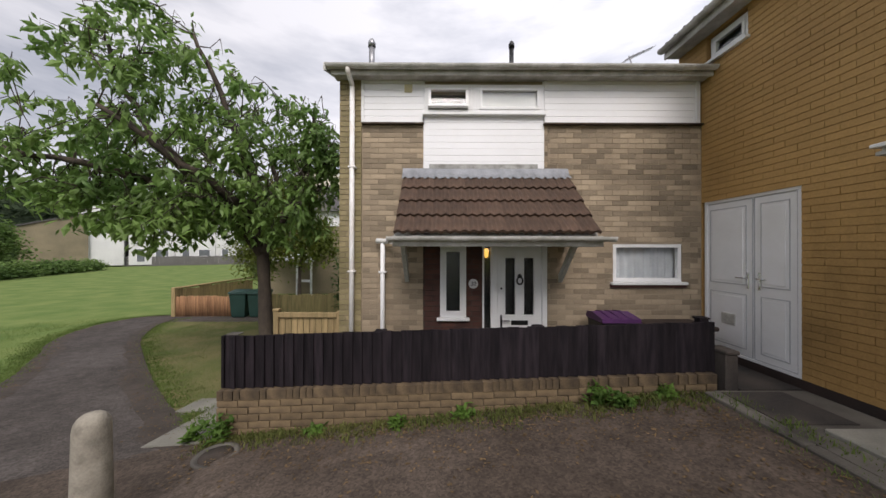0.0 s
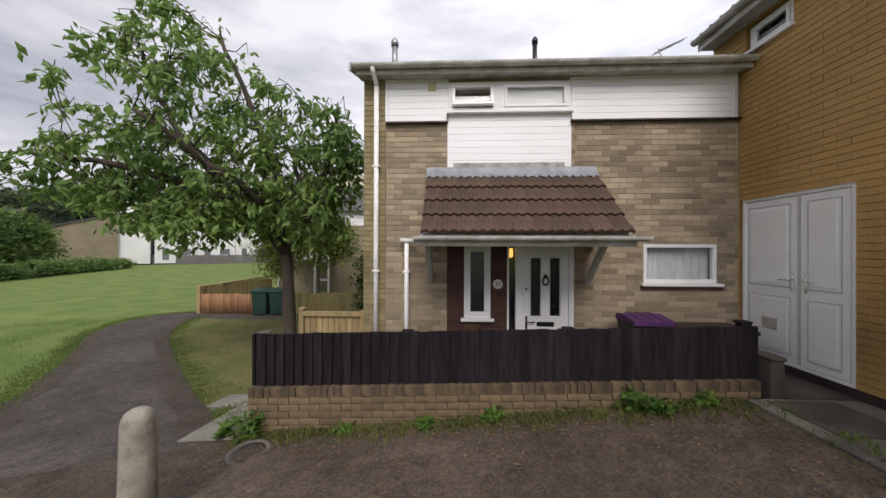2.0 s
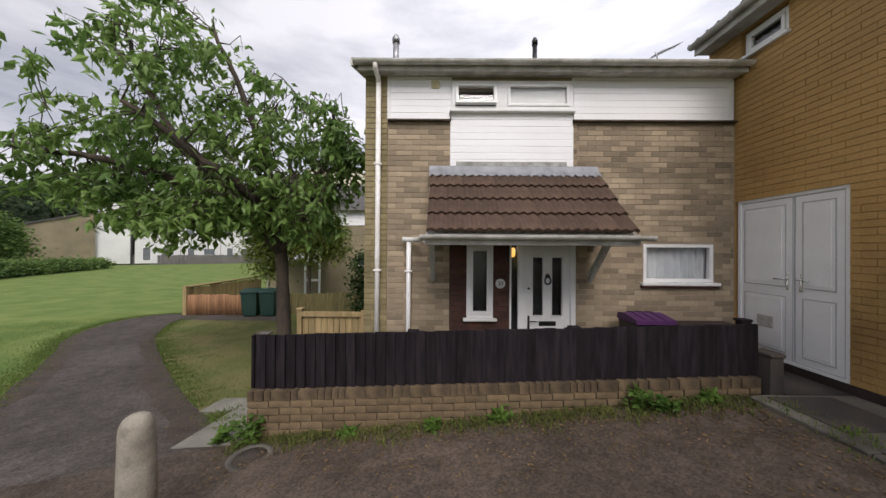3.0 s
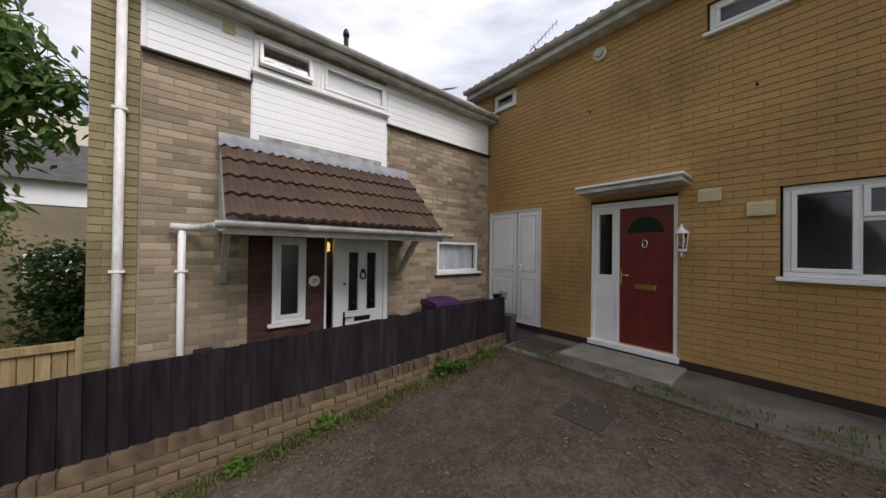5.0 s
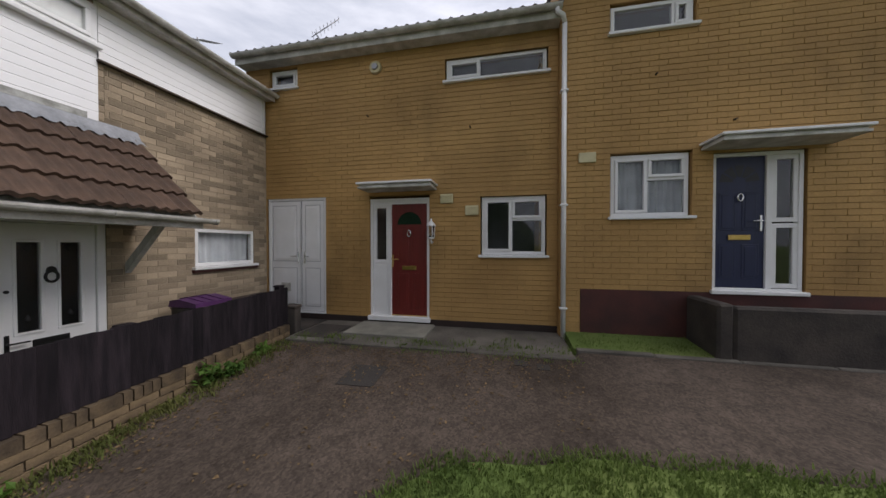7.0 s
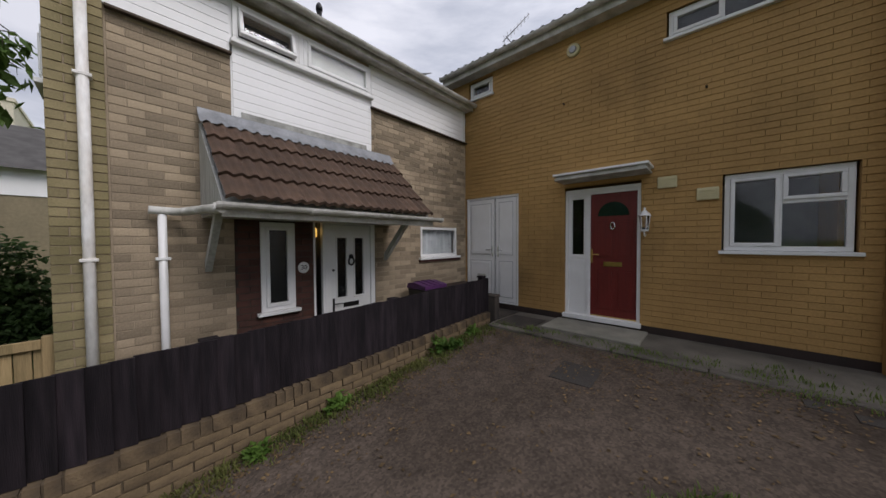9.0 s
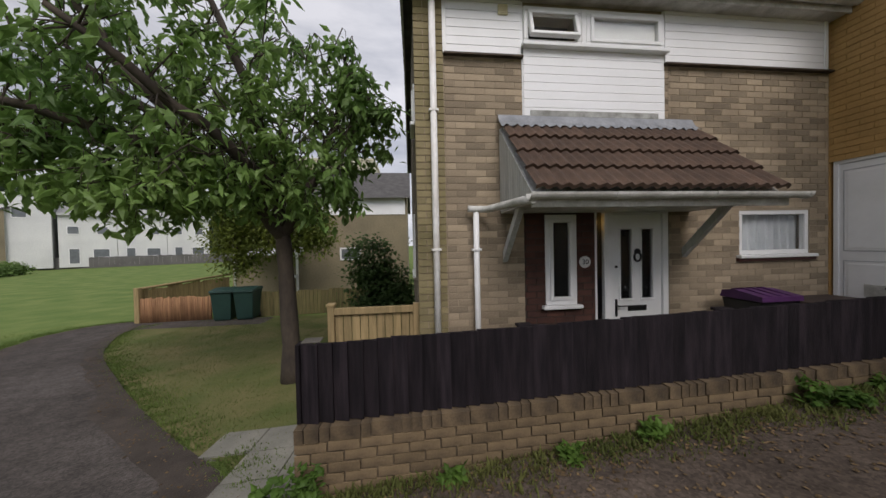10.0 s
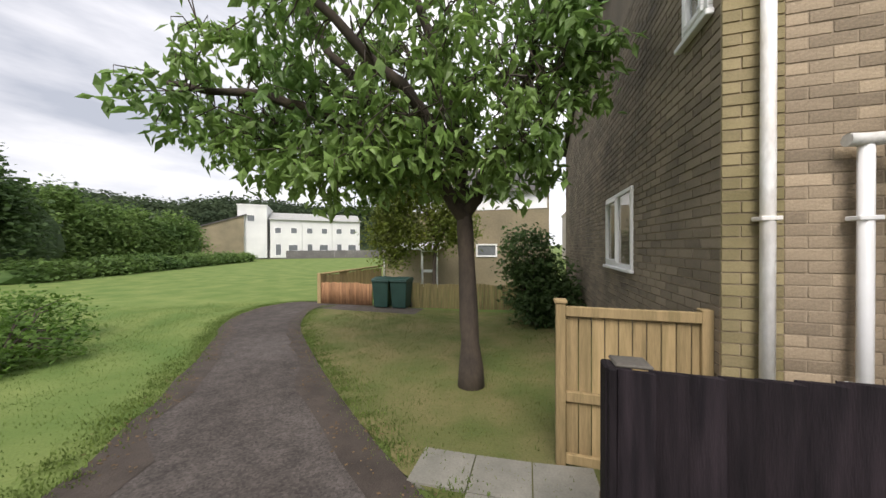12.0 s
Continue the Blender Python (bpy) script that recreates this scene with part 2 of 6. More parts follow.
RENDER_WHITE = mat("white_render", (0.68, 0.68, 0.66), (0.58, 0.58, 0.57), 0.4, 0.8, 0.1, 10)
RENDER_PINK = mat("pale_pink_render", (0.62, 0.54, 0.53), (0.55, 0.48, 0.47), 0.4, 0.8, 0.1, 10)
RENDER_CREAM = mat("cream_render", (0.62, 0.57, 0.45), (0.54, 0.50, 0.39), 0.4, 0.8, 0.1, 10)
FARBRICK = mat("distant_brick", (0.27, 0.225, 0.145), (0.19, 0.16, 0.105), 0.5, 0.9, 0.2, 12)
FARDARK = mat("distant_grey_fence", (0.16, 0.15, 0.145), (0.11, 0.105, 0.10), 0.6, 0.9, 0.2, 12)
REDDOOR = mat("deep_red_door", (0.155, 0.020, 0.016), (0.12, 0.016, 0.013), 2, 0.4, 0.12, 40, stretch=(8, 8, 0.6))
BLUEDOOR = mat("navy_blue_door", (0.016, 0.022, 0.065), (0.012, 0.017, 0.05), 2, 0.38, 0.10, 40, stretch=(8, 8, 0.6))
BLACK = mat("black_gloss", (0.012, 0.012, 0.012), (0.009, 0.009, 0.009), 4, 0.35, 0.0, 30)
IRON = mat("aged_iron", (0.10, 0.075, 0.055), (0.05, 0.04, 0.032), 9, 0.7, 0.4, 60, metal=0.6)
BRASS = mat("brass", (0.62, 0.44, 0.15), (0.5, 0.35, 0.11), 6, 0.3, 0.05, 30, metal=1.0)
CHROME = mat("chrome", (0.70, 0.70, 0.70), (0.6, 0.6, 0.6), 6, 0.2, 0.0, 30, metal=1.0)
STEEL = mat("dull_steel", (0.42, 0.42, 0.43), (0.30, 0.30, 0.31), 6, 0.45, 0.1, 30, metal=0.8)
CREAM = mat("cream_plastic", (0.60, 0.54, 0.33), (0.52, 0.46, 0.27), 6, 0.5, 0.05, 30, grain=0.05)
PURPLE = mat("purple_bin_plastic", (0.085, 0.026, 0.105), (0.06, 0.02, 0.08), 3, 0.5, 0.1, 40)
BINGREEN = mat("dark_green_bin_plastic", (0.022, 0.060, 0.048), (0.016, 0.045, 0.037), 3, 0.5, 0.1, 40)
BINBLACK = mat("black_bin_plastic", (0.02, 0.02, 0.022), (0.014, 0.014, 0.016), 3, 0.5, 0.1, 40)
CURTAIN = mat("net_curtain", (0.46, 0.48, 0.50), (0.34, 0.36, 0.38), 5, 0.9, 0.1, 60, grain=0.05)
# dark colour carrying the dimness of unlit rooms behind panes and doors
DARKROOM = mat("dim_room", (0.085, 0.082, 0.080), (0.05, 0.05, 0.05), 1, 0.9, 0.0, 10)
# paler room colour standing in for reflections and curtains seen in the panes
GREYROOM = mat("half_lit_room", (0.34, 0.35, 0.36), (0.22, 0.23, 0.24), 1.5, 0.9, 0.0, 10)
BLIND = mat("pale_blind", (0.66, 0.66, 0.64), (0.6, 0.6, 0.58), 3, 0.8, 0.05, 30, grain=0.05)
GLASS = glass_mat("window_glass", (0.93, 0.95, 0.95))
GLASS_FROST = glass_mat("obscured_glass", (0.55, 0.57, 0.57), 0.22)
AMBER = bpy.data.materials.new("hall_lamp_glow")
AMBER.use_nodes = True
AMBER.node_tree.nodes["Principled BSDF"].inputs["Emission Color"].default_value = (1.0, 0.55, 0.10, 1)
AMBER.node_tree.nodes["Principled BSDF"].inputs["Emission Strength"].default_value = 1.1


# ---- building helpers ----
def part(name, bm, material, parent=None, label="", kind=""):
    me = bpy.data.meshes.new(name)
    bm.to_mesh(me)
    bm.free()
    me.materials.append(material)
    ob = new(name, me)
    ob.parent = parent
    return tagged(ob, label, kind=kind)


def thing(name, label, category, m=None, group="", kind=""):
    ob = new(name)
    ob.empty_display_size = 0.2
    if m is not None:
        ob.matrix_world = m
    return tagged(ob, label, category, group, kind)


def box(x0, x1, y0, y1, z0, z1, r=0.0, bm=None):
    b = bmesh.new()
    bmesh.ops.create_cube(b, size=1)
    for v in b.verts:
        v.co = Vector((x0 + (v.co.x + 0.5) * (x1 - x0), y0 + (v.co.y + 0.5) * (y1 - y0), z0 + (v.co.z + 0.5) * (z1 - z0)))
    if r:
        bmesh.ops.bevel(b, geom=b.edges[:], offset=min(r, 0.45 * min(abs(x1 - x0), abs(y1 - y0), abs(z1 - z0))), segments=1, affect="EDGES")
    return join(b, bm)


def join(b, bm):
    if bm is None:
        return b
    me = bpy.data.meshes.new("tmp")
    b.to_mesh(me)
    b.free()
    bm.from_mesh(me)
    bpy.data.meshes.remove(me)
    return bm


def tube(points, radii, sides=10, bm=None, cap=True):
    """A round tube along points; one radius or one for each point."""
    b = bm or bmesh.new()
    if not hasattr(radii, "__len__"):
        radii = [radii] * len(points)
    pts = [Vector(p) for p in points]
    rings, side = [], None
    for i, p in enumerate(pts):
        d = (pts[min(i + 1, len(pts) - 1)] - pts[max(i - 1, 0)]).normalized()
        ref = side or (Vector((1, 0, 0)) if abs(d.x) < 0.8 else Vector((0, 1, 0)))
        up = d.cross(ref).normalized()
        side = up.cross(d).normalized()
        rings.append([b.verts.new(p + radii[i] * (math.cos(2 * math.pi * k / sides) * side + math.sin(2 * math.pi * k / sides) * up)) for k in range(sides)])
    for a, c in zip(rings, rings[1:]):
        for k in range(sides):
            f = b.faces.new((a[k], a[(k + 1) % sides], c[(k + 1) % sides], c[k]))
            f.smooth = True
    if cap:
        b.faces.new(rings[0][::-1])
        b.faces.new(rings[-1])
    return b


def prism(profile, x0, x1, bm=None):
    """A (y, z) outline drawn along x."""
    b = bm or bmesh.new()
    a = [b.verts.new((x0, y, z)) for y, z in profile]
    c = [b.verts.new((x1, y, z)) for y, z in profile]
    n = len(profile)
    for k in range(n):
        b.faces.new((a[k], a[(k + 1) % n], c[(k + 1) % n], c[k]))
    b.faces.new(a[::-1])
    b.faces.new(c)
    bmesh.ops.recalc_face_normals(b, faces=b.faces[:])
    return b


def lathe(profile, sides=16, bm=None, at=(0, 0, 0)):
    """An (r, z) outline turned about the upright axis."""
    b = bm or bmesh.new()
    rings = [[b.verts.new((at[0] + r * math.cos(2 * math.pi * k / sides), at[1] + r * math.sin(2 * math.pi * k / sides), at[2] + z)) for k in range(sides)] for r, z in profile]
    for a, c in zip(rings, rings[1:]):
        for k in range(sides):
            f = b.faces.new((a[k], a[(k + 1) % sides], c[(k + 1) % sides], c[k]))
            f.smooth = True
    b.faces.new(rings[0][::-1])
    b.faces.new(rings[-1])
    return b


def gutter_profile(r=0.057):
    out = [(-r * math.cos(a), -r * math.sin(a)) for a in np.linspace(0, math.pi, 9)]
    inn = [(-(r - 0.006) * math.cos(a), -(r - 0.006) * math.sin(a)) for a in np.linspace(math.pi, 0, 9)]
    return out + inn


def holed(x0, x1, z0, z1, holes):
    """Cuts a rectangle round rectangular holes; returns the pieces left."""
    xs = sorted({x0, x1, *(min(max(v, x0), x1) for h in holes for v in h[:2])})
    zs = sorted({z0, z1, *(min(max(v, z0), z1) for h in holes for v in h[2:])})
    out = []
    for a, b in zip(xs, xs[1:]):
        for c, d in zip(zs, zs[1:]):
            mid = ((a + b) / 2, (c + d) / 2)
            if not any(h[0] < mid[0] < h[1] and h[2] < mid[1] < h[3] for h in holes):
                out.append([a, b, c, d])
    return out


def courses(x0, x1, z0, z1, holes, length, high, gap, rng, bond=0.5, upright=None):
    """Brick rectangles (x0, x1, z0, z1) laid in courses between edges and holes."""
    out, k = [], 0
    z = z0
    while z < z1 - 0.012:
        top = min(z + high - gap, z1)
        spans = [(x0, x1)]
        for h in holes:
            if h[2] < (z + top) / 2 < h[3]:
                spans = [s for a, b in spans for s in ((a, min(b, h[0])), (max(a, h[1]), b)) if s[1] - s[0] > 0.02]
        for a, b in spans:
            x = math.floor(a / length) * length - (k % 2) * bond * length
            while x < b:
                u, v = max(x, a), min(x + length - (upright or gap), b)
                if v - u > 0.025:
                    out.append((u, v, z, top))
                x += length
        z += high
        k += 1
    return out


def brick_verts(u0, u1, z0, z1, front, back, e=0.004):
    return [(u0, back, z0), (u1, back, z0), (u1, back, z1), (u0, back, z1),
            (u0 + e, front, z0 + e), (u1 - e, front, z0 + e), (u1 - e, front, z1 - e), (u0 + e, front, z1 - e)]


BRICK_FACES = [(4, 5, 6, 7), (0, 1, 5, 4), (1, 2, 6, 5), (2, 3, 7, 6), (3, 0, 4, 7)]


def lay_bricks(parent, rects, material, front, back, rng, single=None, name="brick", uneven=0.003, label="", e=0.002):
    """single: a test that picks the bricks which are objects of their own; the rest are joined."""
    verts, faces, shared = [], [], {}
    count = 0
    for u0, u1, z0, z1 in rects:
        f = front - rng.uniform(0, uneven)
        if single and count < 300 and single((u0 + u1) / 2, (z0 + z1) / 2):
            key = (round(u1 - u0, 2), round(z1 - z0, 3))
            if key not in shared:
                me = bpy.data.meshes.new(name)
                w, hh = u1 - u0, z1 - z0
                me.from_pydata(brick_verts(-w / 2, w / 2, -hh / 2, hh / 2, front - back, 0.0, e), [], BRICK_FACES)
                me.materials.append(material)
                shared[key] = me
            ob = new(name, shared[key])
            ob.parent = parent
            ob.location = ((u0 + u1) / 2, back + (f - front), (z0 + z1) / 2)
            count += 1
        else:
            n = len(verts)
            verts += brick_verts(u0, u1, z0, z1, f, back, e)
            faces += [tuple(n + i for i in q) for q in BRICK_FACES]
    if verts:
        me = bpy.data.meshes.new("brickwork")
        me.from_pydata(verts, [], faces)
        me.materials.append(material)
        ob = new("brickwork", me)
        ob.parent = parent
        tagged(ob, label, kind="stuff")


def ground_z(x, y):
    a = -0.6 + 0.1 * x if x > -0.7 else -0.67 - 0.08 * (1 - math.exp((x + 0.7) / 0.8))
    if y > -1.2:
        return a - 0.35 * (1 - math.exp(-(y + 1.2) / 2.6))
    s = min(1.0, (-1.2 - y) / 4.1)
    return (1 - s) * a + s * (-0.335 + 0.05 * min(max(x, -2.0), 7.0))


def strip(name, rows, material, columns=14, lift=0.0, label="", kind="structure", parent=None, skirt=0.0):
    """A sheet on the ground between left and right edges: rows of (left point, right point)."""
    verts, faces = [], []
    for (lx, ly), (rx, ry) in rows:
        for k in range(columns + 1):
            t = k / columns
            x, y = lx + t * (rx - lx), ly + t * (ry - ly)
            verts.append((x, y, ground_z(x, y) + lift))
    w = columns + 1
    for i in range(len(rows) - 1):
        for k in range(columns):
            faces.append((i * w + k, i * w + k + 1, (i + 1) * w + k + 1, (i + 1) * w + k))
    me = bpy.data.meshes.new(name)
    me.from_pydata(verts, [], faces)
    me.materials.append(material)
    b = bmesh.new()
    b.from_mesh(me)
    bmesh.ops.recalc_face_normals(b, faces=b.faces[:])
    if sum(f.normal.z for f in b.faces) < 0:
        bmesh.ops.reverse_faces(b, faces=b.faces[:])
    b.to_mesh(me)
    b.free()
    ob = new(name, me)
    ob.parent = parent
    return tagged(ob, label, kind=kind)


def resample(points, step=0.5):
    pts = [Vector(p) for p in points]
    out = [pts[0]]
    for i in range(len(pts) - 1):
        p0, p1, p2, p3 = pts[max(i - 1, 0)], pts[i], pts[i + 1], pts[min(i + 2, len(pts) - 1)]
        n = max(1, int((p2 - p1).length / step))
        for k in range(1, n + 1):
            t = k / n
            out.append(0.5 * (2 * p1 + (p2 - p0) * t + (2 * p0 - 5 * p1 + 4 * p2 - p3) * t * t + (3 * p1 - p0 - 3 * p2 + p3) * t ** 3))
    return out


# ---- ground ----
def axis(far, near, step, grow=1.25):
    out, d, s = [0.0], 0.0, step
    while d < far:
        s = step if d < near else s * grow
        d += s
        out.append(d)
    return out


gx = sorted({round(v - 2, 3) for v in axis(420, 14, 0.5)} | {round(-v - 2, 3) for v in axis(420, 14, 0.5)})
gy = sorted({round(v + 1, 3) for v in axis(420, 14, 0.5)} | {round(-v + 1, 3) for v in axis(420, 14, 0.5)})
gv = [(x, y, ground_z(x, y) - (0.03 if x < 4.6 or y > -1.0 else 0.25) + 0.02 * noise.noise((x * 0.8, y * 0.8, 0))) for y in gy for x in gx]
gw = len(gx)
gf = [(j * gw + i, j * gw + i + 1, (j + 1) * gw + i + 1, (j + 1) * gw + i) for j in range(len(gy) - 1) for i in range(gw - 1)]
gme = bpy.data.meshes.new("ground")
gme.from_pydata(gv, [], gf)
gme.materials.append(GRASS)
tagged(new("ground", gme), "green mown grass field stretching beyond the houses", kind="structure")

# footpath: right and left edges, from the court outwards
right_edge = resample([(-0.78, -1.3), (-1.25, -1.0), (-1.70, -0.60), (-2.15, -0.25), (-2.62, 0.14), (-3.5, 0.88), (-4.75, 2.0), (-6.4, 3.55), (-7.3, 4.75), (-7.75, 5.6), (-7.85, 6.2)], 0.3)
left_edge = resample([(-3.6, -2.3), (-3.85, -1.75), (-4.18, -1.22), (-4.65, -0.66), (-5.15, -0.1), (-5.6, 0.38), (-6.5, 1.35), (-7.6, 2.45), (-8.75, 3.6), (-9.45, 4.9), (-9.65, 6.0), (-9.2, 6.75), (-8.5, 6.95)], 0.3)
nr = min(len(right_edge), len(left_edge))
pick = lambda e, k: e[round(k * (len(e) - 1) / (nr - 1))]
rows = []
for k in range(nr):
    a, b = pick(left_edge, k), pick(right_edge, k)
    w = 0.05 * noise.noise((a.x * 3, a.y * 3, 1)), 0.05 * noise.noise((b.x * 3, b.y * 3, 5))
    rows.append(((a.x + w[0], a.y + w[0]), (b.x + w[1], b.y - w[1])))
EDGE_L, EDGE_R = [], []
for (ax, ay), (bx2, by2) in rows:
    u = Vector((bx2 - ax, by2 - ay)).normalized()
    wl_, wr_ = 0.32 + 0.26 * noise.noise((ax * 1.3, ay * 1.3, 2)), 0.36 + 0.28 * noise.noise((bx2 * 1.3, by2 * 1.3, 7))
    EDGE_L.append(((ax - 0.05 * u.x, ay - 0.05 * u.y), (ax + wl_ * u.x, ay + wl_ * u.y)))
    EDGE_R.append(((bx2 - wr_ * u.x, by2 - wr_ * u.y), (bx2 + 0.06 * u.x, by2 + 0.06 * u.y)))
strip("path_edge_dirt", EDGE_L, SOIL, 3, 0.016, "dark damp soil creeping over the footpath's edge")
strip("path_edge_dirt", EDGE_R, SOIL, 3, 0.016, "dark damp soil creeping over the footpath's edge")
strip("footpath", rows, PATHTAR, 10, 0.012, "dark grey tarmac footpath curving through the grass")
rows = []
for y in np.arange(-16, -1.19, 0.25):
    right = 4.7 + (0.0 if y > -5.4 else 0.25)
    left = -3.6 - 0.25 * max(0.0, -2.3 - y) if y < -2.3 else -3.6 + (y + 2.3) * 2.6
    rows.append(((left, y), (right, y)))
strip("road", rows, ASPHALT, 30, 0.010, "worn grey-brown asphalt parking court with loose grit")


# ---- windows and doors (local: x along the wall, y into it, z up) ----
def window(house, x0, x1, z0, z1, panes, name="window", y=0.05, sill=True, behind=None, label="", bar=0.055, glass=None, back=None):
    """panes: (x0, x1, z0, z1, opening) as fractions of the opening inside the frame."""
    w = part(name, frame_bm(x0, x1, z0, z1, bar, y, y + 0.07), WHITE, house, label or "white plastic window frame")
    iw, ih = x1 - x0 - 2 * bar, z1 - z0 - 2 * bar
    for a, b, c, d, opens in panes:
        px0, px1 = x0 + bar + a * iw, x0 + bar + b * iw
        pz0, pz1 = z0 + bar + c * ih, z0 + bar + d * ih
        if a > 0:
            px0 += 0.018
            part("mullion", box(px0 - 0.04, px0, y + 0.004, y + 0.066, pz0, pz1, 0.004), WHITE, w)
        if c > 0:
            pz0 += 0.018
            part("transom", box(px0, px1, y + 0.006, y + 0.064, pz0 - 0.04, pz0, 0.004), WHITE, w)
        e = 0.0
        if opens:
            e = 0.042
            part("sash", frame_bm(px0, px1, pz0, pz1, e, y - 0.016, y + 0.045), WHITE, w)
        p = part("pane", box(px0 + e, px1 - e, y + 0.022, y + 0.028, pz0 + e, pz1 - e), glass or GLASS, w)
        p.visible_shadow = False
    if sill:
        part("sill", box(x0 - 0.05, x1 + 0.05, -0.055, y + 0.02, z0 - 0.045, z0 - 0.002, 0.006), WHITE, w)
    if behind:
        part("curtain", pleats(x0 + 0.03, x1 - 0.03, y + 0.10, z0 + 0.02, z1 - 0.02), behind, w)
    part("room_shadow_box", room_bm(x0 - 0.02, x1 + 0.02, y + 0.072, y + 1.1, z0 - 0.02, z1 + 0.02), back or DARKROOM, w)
    return w


def frame_bm(x0, x1, z0, z1, bar, y0, y1):
    bm = bmesh.new()
    for q in ((x0, x1, z0, z0 + bar), (x0, x1, z1 - bar, z1), (x0, x0 + bar, z0 + bar, z1 - bar), (x1 - bar, x1, z0 + bar, z1 - bar)):
        box(q[0], q[1], y0, y1, q[2], q[3], 0.005, bm)
    return bm


def room_bm(x0, x1, y0, y1, z0, z1):
    """The dim inside of a room behind a window, open towards the pane."""
    bm = bmesh.new()
    a = [bm.verts.new(p) for p in ((x0, y0, z0), (x1, y0, z0), (x1, y0, z1), (x0, y0, z1))]
    c = [bm.verts.new(p) for p in ((x0, y1, z0), (x1, y1, z0), (x1, y1, z1), (x0, y1, z1))]
    for k in range(4):
        bm.faces.new((a[k], a[(k + 1) % 4], c[(k + 1) % 4], c[k]))
    bm.faces.new(c)
    return bm


def pleats(x0, x1, y, z0, z1):
    bm = bmesh.new()
    n = int((x1 - x0) / 0.012)
    prev = None
    for k in range(n + 1):
        x = x0 + (x1 - x0) * k / n
        dy = 0.022 * math.sin(k * 0.62 + 0.8 * math.sin(k * 0.11)) + 0.010 * math.sin(k * 0.27)
        cur = (bm.verts.new((x, y + dy, z0)), bm.verts.new((x, y + dy * 0.5, z1)))
        if prev:
            bm.faces.new((prev[0], cur[0], cur[1], prev[1])).smooth = True
        prev = cur
    return bm


def panel_bm(x0, x1, y, z0, z1, deep=0.012, e=0.03):
    """A raised and fielded panel on a door's face at y."""
    bm = bmesh.new()
    box(x0, x1, y - 0.006, y + 0.01, z0, z1, 0.004, bm)
    box(x0 + e, x1 - e, y - deep, y, z0 + e, z1 - e, 0.006, bm)
    return bm


def lever(parent, x, y, z, way, material):
    h = part("handle", box(x - 0.016, x + 0.016, y - 0.012, y, z - 0.11, z + 0.11, 0.005), material, parent, "lever door handle on a long plate")
    part("lever", tube([(x, y - 0.01, z + 0.03), (x, y - 0.05, z + 0.03), (x + way * 0.02, y - 0.055, z + 0.03), (x + way * 0.12, y - 0.055, z + 0.028)], 0.009, 8), material, h)


def letterbox(parent, x, y, z, w, material):
    bx = part("letterbox", box(x - w / 2, x + w / 2, y - 0.012, y, z - 0.035, z + 0.035, 0.006), material, parent, "letterbox plate")
    part("flap", box(x - w / 2 + 0.02, x + w / 2 - 0.02, y - 0.017, y - 0.01, z - 0.02, z + 0.02, 0.004), material, bx)


def text(parent, words, size, m, material, name="writing"):
    cu = bpy.data.curves.new(name, "FONT")
    cu.body, cu.size, cu.extrude, cu.align_x, cu.align_y = words, size, 0.002, "CENTER", "CENTER"
    tmp = bpy.data.objects.new("tmp_text", cu)
    scene.collection.objects.link(tmp)
    me = bpy.data.meshes.new_from_object(tmp.evaluated_get(bpy.context.evaluated_depsgraph_get()))
    bpy.data.objects.remove(tmp)
    me.materials.clear()
    me.materials.append(material)
    me.transform(m)
    ob = new(name, me)
    ob.parent = parent
    return tagged(ob, "black house number %s" % words)


def downpipe(house, x, y, z0, z1, clips, material, r=0.034, label="white plastic downpipe"):
    p = part("downpipe", tube([(x, y, z0), (x, y, z1)], r, 10), material, house, label)
    for z in clips:
        part("clip", box(x - 0.055, x + 0.055, y - 0.04, y + 0.055, z - 0.014, z + 0.014, 0.004), material, p)
    return p


def walls_bm(pieces, y0, y1):
    bm = bmesh.new()
    for a, b, c, d in pieces:
        box(a, b, y0, y1, c, d, 0, bm)
    bmesh.ops.remove_doubles(bm, verts=bm.verts[:], dist=0.0005)
    return bm


def pan_roof_bm(x0, x1, y0, z0, y1, z1, pitch=0.17, step=0.34, thick=0.022, wave=0.022):
    """A low roof of wavy interlocking courses from the eave (y0, z0) up to the ridge (y1, z1), each course a stepped sheet."""
    bm = bmesh.new()
    length = math.hypot(y1 - y0, z1 - z0)
    dy, dz = (y1 - y0) / length, (z1 - z0) / length
    n = max(1, int(length / step))
    nx = max(2, int((x1 - x0) / pitch * 4))
    for k in range(n):
        s0, s1 = k * length / n - 0.02, (k + 1) * length / n + 0.03
        rings = []
        for s, up in ((s0, thick), (s1, 0.0)):
            rings.append([bm.verts.new((x0 + (x1 - x0) * i / nx, y0 + dy * s - dz * (up + wave * math.cos(2 * math.pi * i / 4)), z0 + dz * s + dy * (up + wave * math.cos(2 * math.pi * i / 4)))) for i in range(nx + 1)])
        low = [bm.verts.new((v.co.x, v.co.y + dz * 0.02, v.co.z - dy * 0.02)) for v in rings[0]]
        for i in range(nx):
            bm.faces.new((rings[0][i], rings[0][i + 1], rings[1][i + 1], rings[1][i]))
            bm.faces.new((low[i], low[i + 1], rings[0][i + 1], rings[0][i]))
    return bm


# ---- the white-boarded house ----
rng = random.Random(4)
HOUSE = thing("terraced_house", "end-terrace house of buff brick with white boarded upper storey", "house")
BASE = -1.3
front_holes = [(4.45, 5.51, 0.94, 1.55), (1.53, 3.44, BASE, 1.62)]
pieces = holed(0.264, 5.83, BASE, 4.06, [(1.55, 2.27, 3.54, 3.98), (2.33, 3.36, 3.54, 3.98)] + front_holes)
